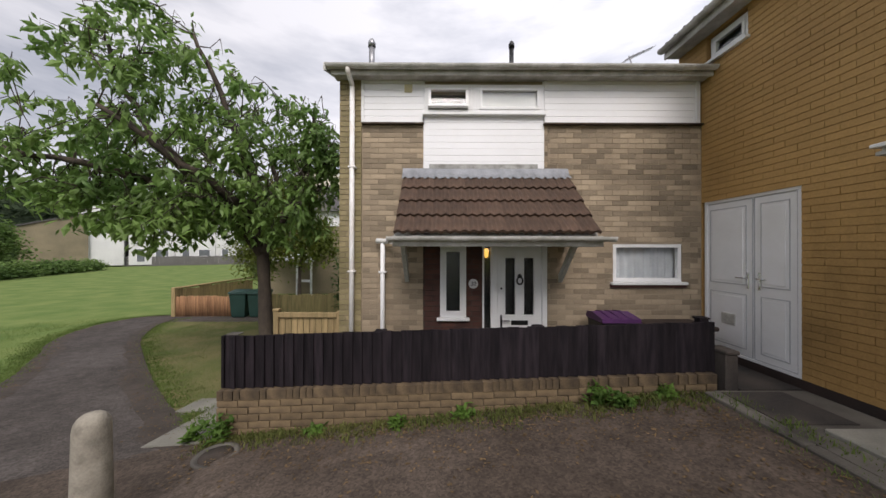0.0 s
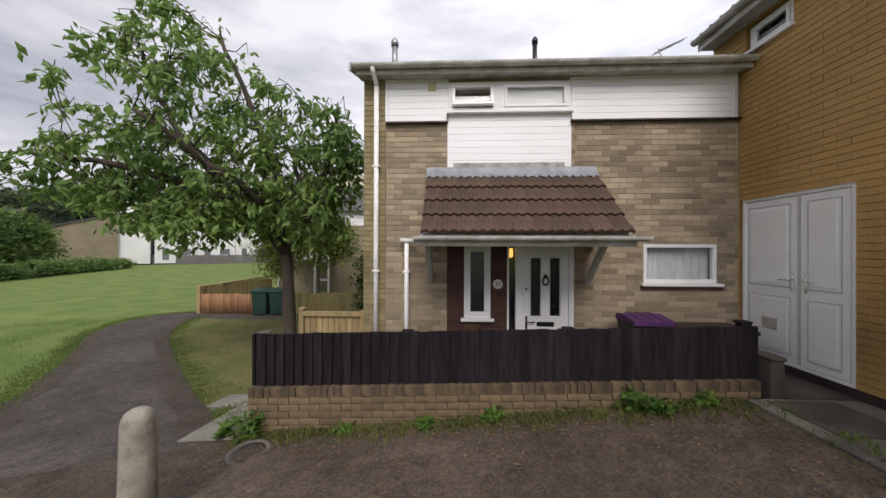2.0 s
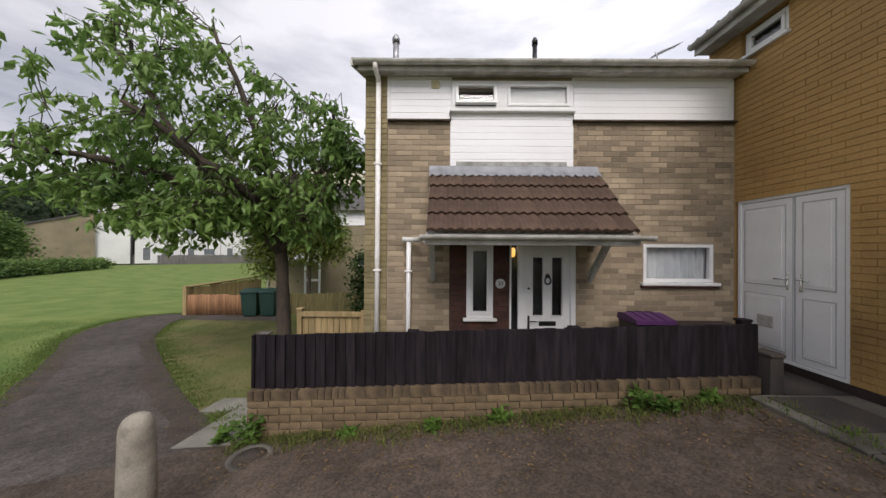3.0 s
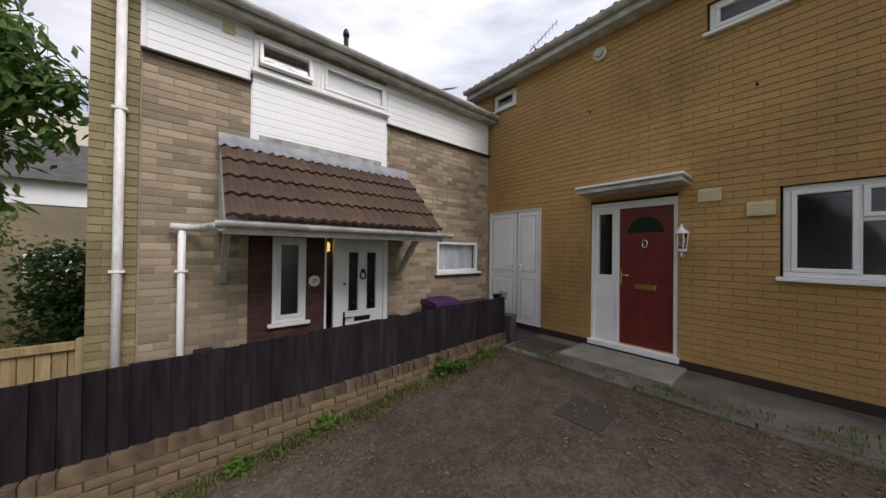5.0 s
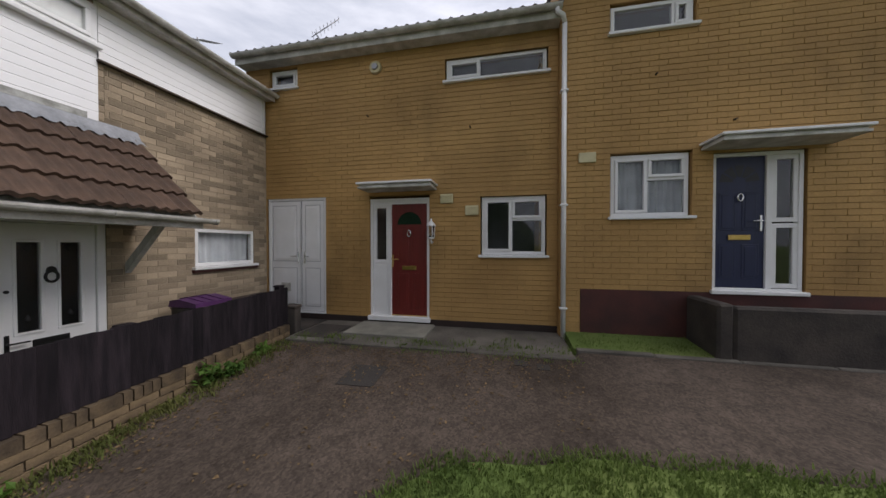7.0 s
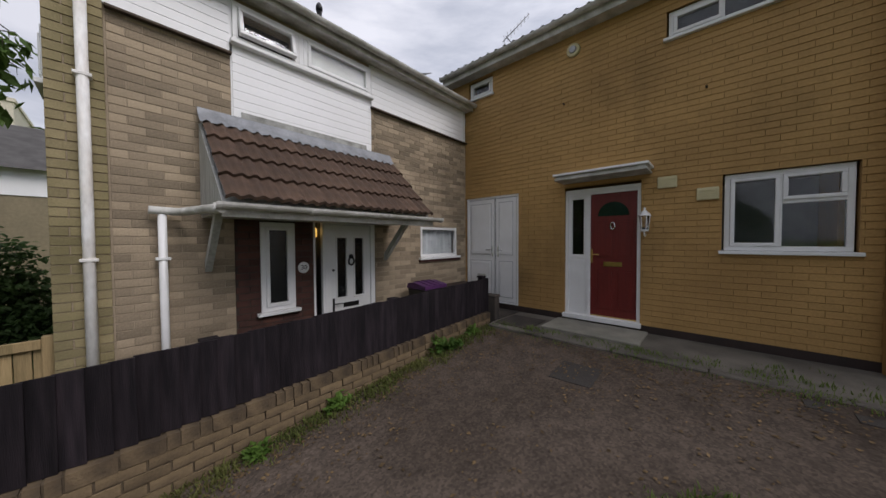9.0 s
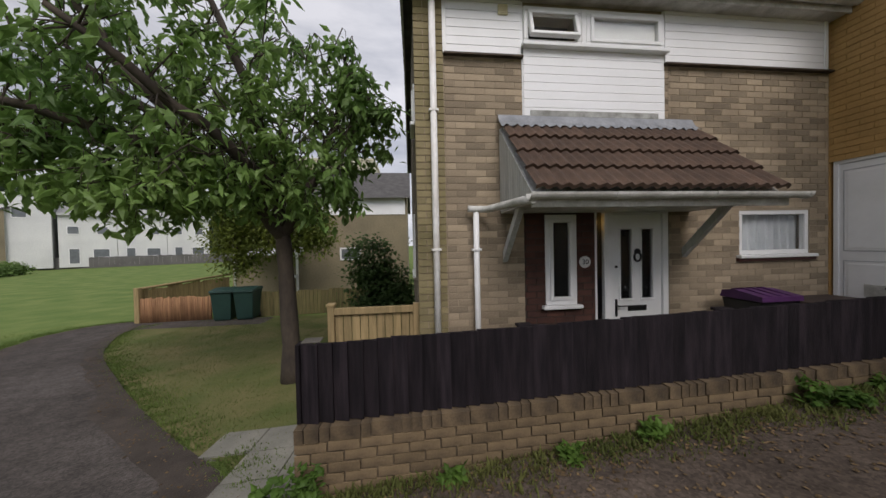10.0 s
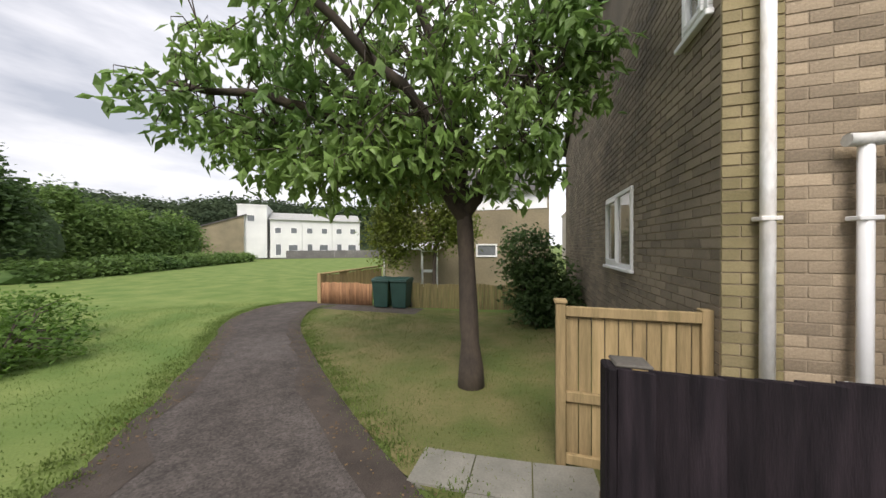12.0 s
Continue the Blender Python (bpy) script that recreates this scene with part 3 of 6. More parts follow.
front_wall = part("front_wall", walls_bm(pieces, 0.014, 0.30), MORTAR, HOUSE, "pale mortar behind the brick courses")
gable_wall = part("gable_wall", walls_bm([(0.264, 0.55, BASE, 4.1)], 0.3, 8.6), MORTAR, HOUSE)
part("rear_wall", box(0.27, 5.8, 8.3, 8.6, BASE, 4.1), BUFF, HOUSE)
# dark sheet added so the space behind the porch reads as shade
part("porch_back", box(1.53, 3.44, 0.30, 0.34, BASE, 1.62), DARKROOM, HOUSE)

# white shiplap boards
boarding = part("boarding", walls_bm([(0.60, 1.55, 3.39, 4.06), (1.53, 3.385, 2.60, 3.54), (3.36, 5.79, 3.39, 4.06)], 0.004, 0.013), SIDING, HOUSE, "white shiplap boarding")
for x0, x1, z0, z1 in ((0.61, 1.52, 3.40, 4.05), (1.545, 3.37, 2.70, 3.52), (3.385, 5.72, 3.40, 4.05)):
    z = z0
    while z < z1 - 0.03:
        top = min(z + 0.1, z1)
        bm = prism([(0.003, z + 0.003), (-0.010, z + 0.003), (-0.010, top - 0.010), (-0.006, top), (0.003, top)], x0, x1)
        part("board", bm, SIDING, boarding)
        z += 0.1
for x in (0.6, 5.73):
    part("corner_trim", box(x - 0.02, x + 0.025, -0.022, 0.003, 3.40, 4.06, 0.003), WHITE, boarding)
part("ledge_flashing", box(0.595, 1.535, -0.055, 0.0, 3.365, 3.392, 0.004), IRON, HOUSE, "dark ledge flashing over the brickwork")
part("ledge_flashing", box(3.365, 5.80, -0.055, 0.0, 3.365, 3.392, 0.004), IRON, HOUSE)

w = window(HOUSE, 1.55, 2.27, 3.54, 3.98, [(0, 1, 0, 1, True)], y=-0.03, sill=False, label="white window with its top-hung sash ajar")
swing = pose(0, -0.03, 3.925) @ pose(0, 0, 0, -13, 0, 0) @ pose(0, 0.03, -3.925)
for ob in w.children:
    if ob.name.startswith(("sash", "pane")):
        ob.matrix_local = swing
part("lamp_reflection_shade", lathe([(0.02, 0), (0.06, 0.02), (0.07, 0.08), (0.03, 0.12)], 10, at=(1.93, 0.4, 3.62)), BLIND, w, "pale lampshade inside")
window(HOUSE, 2.33, 3.36, 3.54, 3.98, [(0, 1, 0, 1, True)], y=-0.03, sill=False, label="white window with a pale blind drawn")
part("blind", box(2.40, 3.29, 0.012, 0.016, 3.60, 3.92), BLIND, HOUSE, "pale drawn blind")
part("window_panel", box(2.27, 2.33, -0.03, 0.0, 3.54, 3.98, 0.003), WHITE, HOUSE)
part("window_sill", box(1.52, 3.39, -0.085, 0.0, 3.495, 3.54, 0.006), WHITE, HOUSE, "long white window sill")
part("old_flashing_strip", box(1.62, 3.28, -0.02, -0.012, 2.695, 2.765, 0.002), FLASH, HOUSE, "grey weathered strip above the canopy")
vent = part("vent", box(1.24, 1.36, -0.03, -0.012, 3.86, 3.98, 0.006), CREAM, HOUSE, "small yellow wall vent")
for k in range(4):
    part("slat", box(1.255, 1.345, -0.036, -0.03, 3.875 + k * 0.025, 3.888 + k * 0.025), CREAM, vent)

window(HOUSE, 4.45, 5.51, 0.97, 1.55, [(0, 1, 0, 1, False)], y=0.02, behind=CURTAIN, label="white kitchen window with net curtain")
part("brick_sill", box(4.40, 5.56, -0.03, 0.10, 0.885, 0.935, 0.006), PLINTH, HOUSE, "dark tiled sill")

# porch: brown panel, side window, number, door
porch = part("porch_panel", walls_bm(holed(1.53, 2.44, BASE, 1.62, [(1.79, 2.19, 0.42, 1.52)]), 0.026, 0.2), MORTAR_DARK, HOUSE, "dark red-brown brick porch panel")
w = window(HOUSE, 1.79, 2.19, 0.42, 1.52, [(0, 1, 0, 1, True)], y=0.0, glass=GLASS_FROST, label="narrow white window beside the door")
sign = part("number_plate", tube([(0, 0, 0), (0, -0.014, 0)], [0.075, 0.07], 20), WHITE, HOUSE, "round white house number plate")
sign.location = (2.30, 0.015, 0.935)
text(sign, "30", 0.085, pose(0, -0.016, 0, 90, 0, 0), BLACK)
side = part("side_light", frame_bm(2.44, 2.60, -0.5, 1.60, 0.03, 0.02, 0.09), WHITE, HOUSE, "tall narrow side window by the door")
part("pane", box(2.47, 2.57, 0.05, 0.056, -0.47, 1.57), GLASS, side).visible_shadow = False
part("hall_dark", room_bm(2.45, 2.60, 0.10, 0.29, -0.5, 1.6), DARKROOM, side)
part("hall_lamp", lathe([(0.01, 0), (0.035, 0.02), (0.04, 0.12), (0.02, 0.15)], 10, at=(2.52, 0.17, 1.33)), AMBER, side, "amber glow of a hall lamp")
door = part("front_door", walls_bm(holed(2.68, 3.36, -0.46, 1.52, [(2.80, 2.95, 0.45, 1.33), (3.09, 3.24, 0.45, 1.33)]), 0.05, 0.095), WHITE, HOUSE, "white front door with two long glazed panels")
part("door_frame", frame_bm(2.60, 3.44, -0.52, 1.60, 0.075, 0.02, 0.10), WHITE, door)
for x0 in (2.80, 3.09):
    part("pane_frame", frame_bm(x0 - 0.025, x0 + 0.175, 0.425, 1.355, 0.025, 0.038, 0.055), WHITE, door)
    part("pane", box(x0, x0 + 0.15, 0.068, 0.074, 0.45, 1.33), GLASS_FROST, door).visible_shadow = False
    part("lower_panel", panel_bm(x0 - 0.02, x0 + 0.17, 0.05, -0.36, 0.16), WHITE, door)
    for zz in (1.24, 0.54):
        part("glass_motif", lathe([(0.004, 0), (0.03, 0.03), (0.012, 0.06), (0.004, 0.08)], 10, at=(x0 + 0.075, 0.066, zz)), BLACK, door, "dark diamond motif in the glass")
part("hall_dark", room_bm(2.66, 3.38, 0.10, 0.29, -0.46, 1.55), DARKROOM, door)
kn = part("knocker", tube([(3.02 + 0.045 * math.sin(a), 0.03, 0.98 + 0.055 * math.cos(a)) for a in np.linspace(0, 2 * math.pi, 15)], 0.013, 8, cap=False), BLACK, door, "black ring knocker")
part("knocker_top", lathe([(0.01, 0), (0.04, 0.015), (0.03, 0.05), (0.01, 0.065)], 10, at=(3.02, 0.035, 1.02)), BLACK, kn)
letterbox(door, 3.02, 0.05, 0.33, 0.26, BLACK)
lever(door, 2.735, 0.05, 0.34, 1, BLACK)
part("lock", tube([(2.735, 0.05, 0.86), (2.735, 0.03, 0.86)], 0.016, 10), BLACK, door)

# canopy over the door
CAN0, CAN1 = 1.24, 3.72
eave, ridge = Vector((0, -0.98, 1.655)), Vector((0, -0.02, 2.60))
canopy = part("canopy", prism([(0.0, 2.56), (-0.95, 1.615), (-0.95, 1.555), (0.0, 2.49)], CAN0 + 0.02, CAN1 - 0.02), GREYBOARD, HOUSE, "lean-to tiled canopy over the front door")


def canopy_tile_mesh(width, length):
    """One tile: two flat pans and two rolls, thick at its lower lip."""
    cols = 16
    prof = []
    for i in range(cols + 1):
        t = (i / cols * 2) % 1.0 if i < cols else 1.0
        prof.append(0.013 - 0.013 * math.cos(2 * math.pi * t))
    verts = []
    for s, up in ((0.0, 0.036), (length, 0.0)):
        for i in range(cols + 1):
            verts.append((width * i / cols, s, prof[i] + up))
    for i in range(cols + 1):
        verts.append((width * i / cols, 0.0, prof[i] - 0.006))
    w1 = cols + 1
    faces = [(i, i + 1, w1 + i + 1, w1 + i) for i in range(cols)] + [(2 * w1 + i, 2 * w1 + i + 1, i + 1, i) for i in range(cols)]
    me = bpy.data.meshes.new("roof_tile")
    me.from_pydata(verts, [], faces)
    me.materials.append(TILE)
    return me


slope = (ridge - eave).normalized()
norm = Vector((0, -slope.z, slope.y))
span, rows_n, per = (ridge - eave).length - 0.10, 4, 11
tile_me = canopy_tile_mesh((CAN1 - CAN0) / per + 0.002, span / rows_n + 0.05)
for r in range(rows_n):
    for k in range(per):
        ob = new("roof_tile", tile_me)
        ob.parent = canopy
        at = eave + slope * (r * span / rows_n - 0.02) + norm * (0.012 + rng.uniform(0, 0.004))
        ob.matrix_local = Matrix.Translation((CAN0 + k * (CAN1 - CAN0) / per, at.y, at.z)) @ Matrix((Vector((1, 0, 0)), slope, norm)).transposed().to_4x4() @ pose(0, 0, 0, 0, 0, rng.uniform(-0.3, 0.3))
lead = bmesh.new()
nl = 140
ra, rb = [], []
for i in range(nl + 1):
    x = CAN0 - 0.02 + (CAN1 - CAN0 + 0.04) * i / nl
    wv = 0.022 - 0.013 * math.cos(2 * math.pi * (i / nl) * per * 2)
    p = ridge - slope * (0.17 + 0.012 * math.sin(i * 1.7)) + norm * (0.03 + wv)
    q = ridge - slope * 0.04 + norm * 0.035
    ra.append((lead.verts.new((x, p.y, p.z)), lead.verts.new((x, q.y, q.z)), lead.verts.new((x, -0.016, 2.70))))
for a, b in zip(ra, ra[1:]):
    for j in range(2):
        lead.faces.new((a[j], b[j], b[j + 1], a[j + 1])).smooth = True
part("lead_flashing", lead, LEAD, canopy, "grey lead flashing dressed over the tiles")
for x0, sgn in ((CAN0, 1), (CAN1 - 0.02, -1)):
    cheek = part("cheek", prism([(-0.012, 2.54), (-0.93, 1.635), (-0.93, 1.56), (-0.012, 1.56)], x0 + 0.004, x0 + 0.016), GREYBOARD, canopy, "grey-white boarded side of the canopy")
    for k in range(9):
        y0, y1 = -0.93 + k * 0.102, -0.93 + (k + 1) * 0.102 - 0.006
        zt = 1.635 + (y0 + 0.93) / 0.918 * 0.90
        zt2 = 1.635 + (y1 + 0.93) / 0.918 * 0.90
        xx = x0 - 0.008 if sgn > 0 else x0 + 0.018
        part("board", prism([(y0, 1.56), (y1, 1.56), (y1, zt2), (y0, zt)], xx, xx + 0.010), GREYBOARD, cheek)
part("soffit", box(CAN0, CAN1, -0.94, -0.0, 1.54, 1.555), DIRTYWHITE, canopy)
part("fascia", box(CAN0 - 0.02, CAN1 + 0.05, -0.975, -0.945, 1.495, 1.625, 0.004), DIRTYWHITE, canopy, "white painted fascia board")
bm = prism([(y - 1.035, z + 1.61) for y, z in gutter_profile(0.055)], CAN0 - 0.06, CAN1 + 0.14)
gut = part("gutter", bm, DIRTYWHITE, canopy, "weathered white half-round gutter")
for x in (CAN0 - 0.055, 1.95, 2.9, CAN1 + 0.135):
    part("bracket", prism([(y - 1.035, z + 1.61) for y, z in gutter_profile(0.063)], x - 0.02, x + 0.02), DIRTYWHITE, gut)
part("branch_pipe", tube([(CAN0 - 0.03, -1.03, 1.56), (CAN0 - 0.06, -0.8, 1.57), (1.05, -0.12, 1.58), (0.93, -0.085, 1.585), (0.83, -0.085, 1.59)], 0.04, 10), DIRTYWHITE, canopy, "grey-white branch pipe")
downpipe(HOUSE, 0.925, -0.075, -0.62, 1.60, [1.12, 0.1], WHITE)
for x in (1.285, 3.63):
    part("bracket_strut", prism([(-0.005, 0.96), (-0.005, 1.08), (-0.46, 1.54), (-0.57, 1.54)], x - 0.03, x + 0.03), GREYBOARD, canopy, "grey painted diagonal strut")

# roof, eaves, main gutter and pipe
part("soffit", box(0.2, 5.81, -0.18, 0.02, 4.045, 4.058), DIRTYWHITE, HOUSE)
part("fascia", box(0.18, 5.81, -0.205, -0.182, 4.02, 4.13, 0.004), DIRTYWHITE, HOUSE, "off-white fascia board")
bm = prism([(y - 0.262, z + 4.13) for y, z in gutter_profile(0.055)], 0.14, 5.80)
gut = part("gutter", bm, DIRTYWHITE, HOUSE, "white half-round eaves gutter")
for x in (0.16, 1.4, 2.7, 4.05, 5.3):
    part("bracket", prism([(y - 0.262, z + 4.13) for y, z in gutter_profile(0.061)], x - 0.02, x + 0.02), DIRTYWHITE, gut)
part("roof", pan_roof_bm(0.12, 5.9, -0.25, 4.13, 4.2, 5.60, 0.15, wave=0.012), ROOFGREY, HOUSE, "low roof of dark interlocking tiles")
part("roof_rear", pan_roof_bm(0.12, 5.9, 8.8, 4.13, 4.2, 5.60, 0.15, wave=0.012), ROOFGREY, HOUSE)
part("verge", prism([(-0.27, 4.05), (-0.27, 4.16), (4.2, 5.63), (8.8, 4.16), (8.8, 4.05), (4.2, 5.50)], 0.10, 0.135), DIRTYWHITE, HOUSE)
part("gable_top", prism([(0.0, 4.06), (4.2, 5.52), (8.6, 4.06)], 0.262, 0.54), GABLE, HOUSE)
part("downpipe_swan_neck", tube([(0.45, -0.262, 4.09), (0.45, -0.25, 4.03), (0.46, -0.10, 3.96), (0.46, -0.075, 3.90)], 0.036, 10), PIPEWHITE, HOUSE)
downpipe(HOUSE, 0.46, -0.075, -0.66, 3.91, [2.70, 1.13, -0.2], PIPEWHITE, 0.038, "white downpipe with flaking paint")
for x, y, z, hh, m, r in ((0.62, 0.5, 4.40, 0.50, STEEL, 0.05), (3.17, 1.25, 4.6, 0.80, BLACK, 0.045)):
    fl = part("flue", tube([(x, y, z), (x, y, z + hh)], r, 12), m, HOUSE, "roof flue pipe")
    part("cowl", lathe([(r * 1.25, 0), (r * 1.3, 0.07), (r * 0.7, 0.13), (0.01, 0.15)], 12, at=(x, y, z + hh)), m, fl)
    part("collar", lathe([(r * 1.5, 0), (r * 1.1, 0.12)], 12, at=(x, y, z - 0.02)), LEAD, fl)

# gable windows
GB = pose(0.25, 0, 0, 0, 0, -90)


def gable_window(y0, y1, z0, z1, panes):
    w = window(HOUSE, -y1, -y0, z0, z1, panes, y=-0.02, label="white window in the gable wall")
    w.matrix_local = GB
    return w


gable_window(1.77, 3.03, 0.66, 1.72, [(0, 0.5, 0, 1, True), (0.5, 1, 0, 1, False)])
gable_window(0.12, 0.5, 2.64, 3.1, [(0, 1, 0, 1, True)])

# ---- ochre houses ----
def yellow_house(label, m, width, base, eave_z, holes, plinth_z, plinth_m, plinth_label, name="terraced_house"):
    h = thing(name, label, "house", m)
    wall = part("front_wall", walls_bm(holed(0, width, base, eave_z, holes), 0.012, 0.3), OCHRE_JOINT, h)
    if plinth_z > base:
        part("plinth", box(0, width, 0.002, 0.011, base, plinth_z), plinth_m, h, plinth_label)
    part("rear_wall", box(0, width, 8.0, 8.3, base, eave_z), OCHRE, h)
    part("soffit", box(0, width, -0.22, 0.03, eave_z, eave_z + 0.015), DIRTYWHITE, h)
    part("fascia", box(0, width, -0.245, -0.222, eave_z - 0.02, eave_z + 0.13, 0.004), DIRTYWHITE, h, "off-white fascia board")
    g = part("gutter", prism([(y - 0.305, z + eave_z + 0.13) for y, z in gutter_profile(0.06)], 0.0, width), DIRTYWHITE, h, "grey-white half-round gutter")
    for k in range(int(width / 1.1) + 1):
        part("bracket", prism([(y - 0.305, z + eave_z + 0.13) for y, z in gutter_profile(0.066)], k * 1.1 + 0.02, k * 1.1 + 0.05), DIRTYWHITE, g)
    part("roof", pan_roof_bm(-0.02, width + 0.02, -0.30, eave_z + 0.145, 4.2, eave_z + 1.7, 0.18), ROOFGREY, h, "low roof of dark wavy tiles")
    part("roof_rear", pan_roof_bm(-0.02, width + 0.02, 8.5, eave_z + 0.145, 4.2, eave_z + 1.7, 0.18), ROOFGREY, h)
    for x in (0.0, width - 0.25):
        part("gable_wall", prism([(0.3, base), (0.3, eave_z + 0.2), (4.2, eave_z + 1.65), (8.0, eave_z + 0.2), (8.0, base)], x, x + 0.25), OCHRE, h)
    return h, wall


def hood(house, x0, x1, z, deep=0.42):
    """A flat white moulded door hood with three stepped edges."""
    b = part("door_hood", box(x0, x1, -deep, 0, z, z + 0.035, 0.005), DIRTYWHITE, house, "white moulded hood over the door")
    part("step", box(x0 + 0.02, x1 - 0.02, -deep + 0.025, 0, z + 0.036, z + 0.065, 0.005), DIRTYWHITE, b)
    part("step", box(x0 - 0.02, x1 + 0.02, -deep - 0.025, 0, z + 0.066, z + 0.10, 0.006), WHITE, b)


Y0 = 0.45
RED = pose(5.81, Y0, 0, 0, 0, -90)
U = lambda y: Y0 - y
red_holes = [(U(0.0), U(-1.265), 0.0, 2.19), (U(-2.14), U(-3.24), 0.0, 2.16), (U(-4.11), U(-5.16), 1.125, 2.11), (U(-3.51), U(-5.17), 4.03, 4.44), (U(-0.08), U(-0.69), 4.25, 4.645)]
# the plinth band's colour carries the shadow gap at the wall foot
RH, red_wall = yellow_house("ochre-painted brick terraced house with a deep red door", RED, U(-5.32), -0.9, 4.68, red_holes, 0.02, GAPSHADE, "dark red plinth with the shadow gap below the ochre paint painted in")
# white double store doors
sd = part("store_door_frame", frame_bm(U(0.0) + 0.02, U(-1.265), 0.0, 2.19, 0.05, 0.02, 0.10), WHITE, RH, "white double store doors")
for x0, x1, hx, way in ((U(-0.03), U(-0.72), U(-0.66), -1), (U(-0.735), U(-1.215), U(-0.80), 1)):
    lf = part("leaf", box(x0, x1, 0.035, 0.08, 0.05, 2.14, 0.005), WHITE, sd, "white panelled store door leaf")
    part("panel", panel_bm(x0 + 0.09, x1 - 0.09, 0.035, 0.15, 0.86), WHITE, lf)
    part("panel", panel_bm(x0 + 0.09, x1 - 0.09, 0.035, 1.0, 2.04), WHITE, lf)
    # thin grey frames drawn in place of shade round panels and leaf edges
    for z0, z1 in ((0.15, 0.86), (1.0, 2.04)):
        part("panel_bead", frame_bm(x0 + 0.078, x1 - 0.078, z0 - 0.012, z1 + 0.012, 0.014, 0.027, 0.036), GROOVE, lf)
    part("gasket", frame_bm(x0 + 0.002, x1 - 0.002, 0.052, 2.138, 0.010, 0.030, 0.036), GROOVE, lf)
    lever(sd, hx, 0.035, 1.06, way, CHROME)
vg = part("door_vent", box(U(-0.30), U(-0.50), 0.012, 0.03, 0.42, 0.58, 0.005), DIRTYWHITE, sd, "cream vent grille in the store door")
for k in range(5):
    part("slat", box(U(-0.315), U(-0.485), 0.006, 0.014, 0.445 + 0.024 * k, 0.456 + 0.024 * k), DIRTYWHITE, vg)
# dark sheet added so gaps round the store doors read as shade
part("door_back", box(U(0.0), U(-1.27), 0.12, 0.14, -0.02, 2.2), DARKROOM, sd)
# red door with side panel
rd = part("front_door", walls_bm(holed(U(-2.54), U(-3.19), 0.06, 2.02, []), 0.06, 0.105), REDDOOR, RH, "deep red front door with a small fan light")
part("door_frame", frame_bm(U(-2.14), U(-3.24), 0.0, 2.12, 0.05, 0.03, 0.12), WHITE, rd)
part("head_panel", box(U(-2.19), U(-3.19), 0.04, 0.11, 2.02, 2.08), WHITE, rd)
part("frame_post", box(U(-2.495), U(-2.54), 0.03, 0.12, 0.05, 2.02, 0.004), WHITE, rd)
part("threshold", box(U(-2.12), U(-3.26), -0.05, 0.05, -0.03, 0.045, 0.006), WHITE, rd, "white threshold sill")
part("brass_sill", box(U(-2.54), U(-3.19), 0.035, 0.055, 0.046, 0.066, 0.004), BRASS, rd)
part("side_panel", panel_bm(U(-2.19), U(-2.495), 0.06, 0.05, 0.98), WHITE, rd, "white panel beside the red door")
part("side_pane_frame", frame_bm(U(-2.19), U(-2.495), 0.98, 2.02, 0.06, 0.045, 0.10), WHITE, rd)
part("side_pane", box(U(-2.25), U(-2.395), 0.07, 0.076, 1.04, 1.96), GLASS, rd).visible_shadow = False
part("hall_dark", room_bm(U(-2.16), U(-3.22), 0.13, 0.9, 0.0, 2.1), DARKROOM, rd)
fan = bmesh.new()
cx, cz = (U(-2.54) + U(-3.19)) / 2, 1.66
c0 = fan.verts.new((cx, 0.052, cz))
arc = [fan.verts.new((cx + 0.22 * math.cos(a), 0.052, cz + 0.22 * math.sin(a))) for a in np.linspace(0, math.pi, 15)]
for a, b in zip(arc, arc[1:]):
    fan.faces.new((c0, b, a))
part("fan_light", fan, mat("dark_green_glass", (0.012, 0.03, 0.02), (0.01, 0.022, 0.016), 4, 0.1, 0.0, 20), rd, "dark half-round fan light")
for x0, x1, z0, z1 in ((0.09, 0.31, 0.18, 0.80), (0.38, 0.60, 0.18, 0.80), (0.09, 0.31, 1.0, 1.58), (0.38, 0.60, 1.0, 1.58)):
    part("panel", panel_bm(U(-2.54) + x0, U(-2.54) + x1, 0.06, z0, z1, 0.010), REDDOOR, rd)
letterbox(rd, cx, 0.05, 0.90, 0.26, BRASS)
part("knocker", tube([(cx + 0.03 * math.sin(a), 0.03, 1.50 + 0.055 * math.cos(a)) for a in np.linspace(0, 2 * math.pi, 13)], 0.010, 8, cap=False), CHROME, rd, "silver knocker")
lever(rd, U(-2.555), 0.06, 1.02, 1, BRASS)
hood(RH, U(-2.12), U(-3.37), 2.23)
window(RH, U(-4.13), U(-5.14), 1.14, 2.095, [(0, 0.47, 0, 1, True), (0.47, 1, 0, 0.62, False), (0.47, 1, 0.62, 1, True)], y=0.06, label="white kitchen window", back=GREYROOM)
window(RH, U(-3.53), U(-5.15), 4.05, 4.42, [(0, 0.33, 0, 1, True), (0.33, 1, 0, 1, False)], y=0.05, label="long white upper window", back=GREYROOM)
window(RH, U(-0.10), U(-0.67), 4.27, 4.625, [(0, 1, 0, 1, True)], y=0.05, label="small white upper window", back=GREYROOM)
for y, z in ((-3.545, 2.08), (-3.97, 1.875)):
    vt = part("air_vent", box(U(y) - 0.11, U(y) + 0.11, -0.03, 0.0, z - 0.08, z + 0.08, 0.008), CREAM, RH, "cream plastic wall vent")
    for k in range(4):
        part("slat", box(U(y) - 0.09, U(y) + 0.09, -0.036, -0.03, z - 0.055 + 0.03 * k, z - 0.04 + 0.03 * k, 0.002), CREAM, vt)
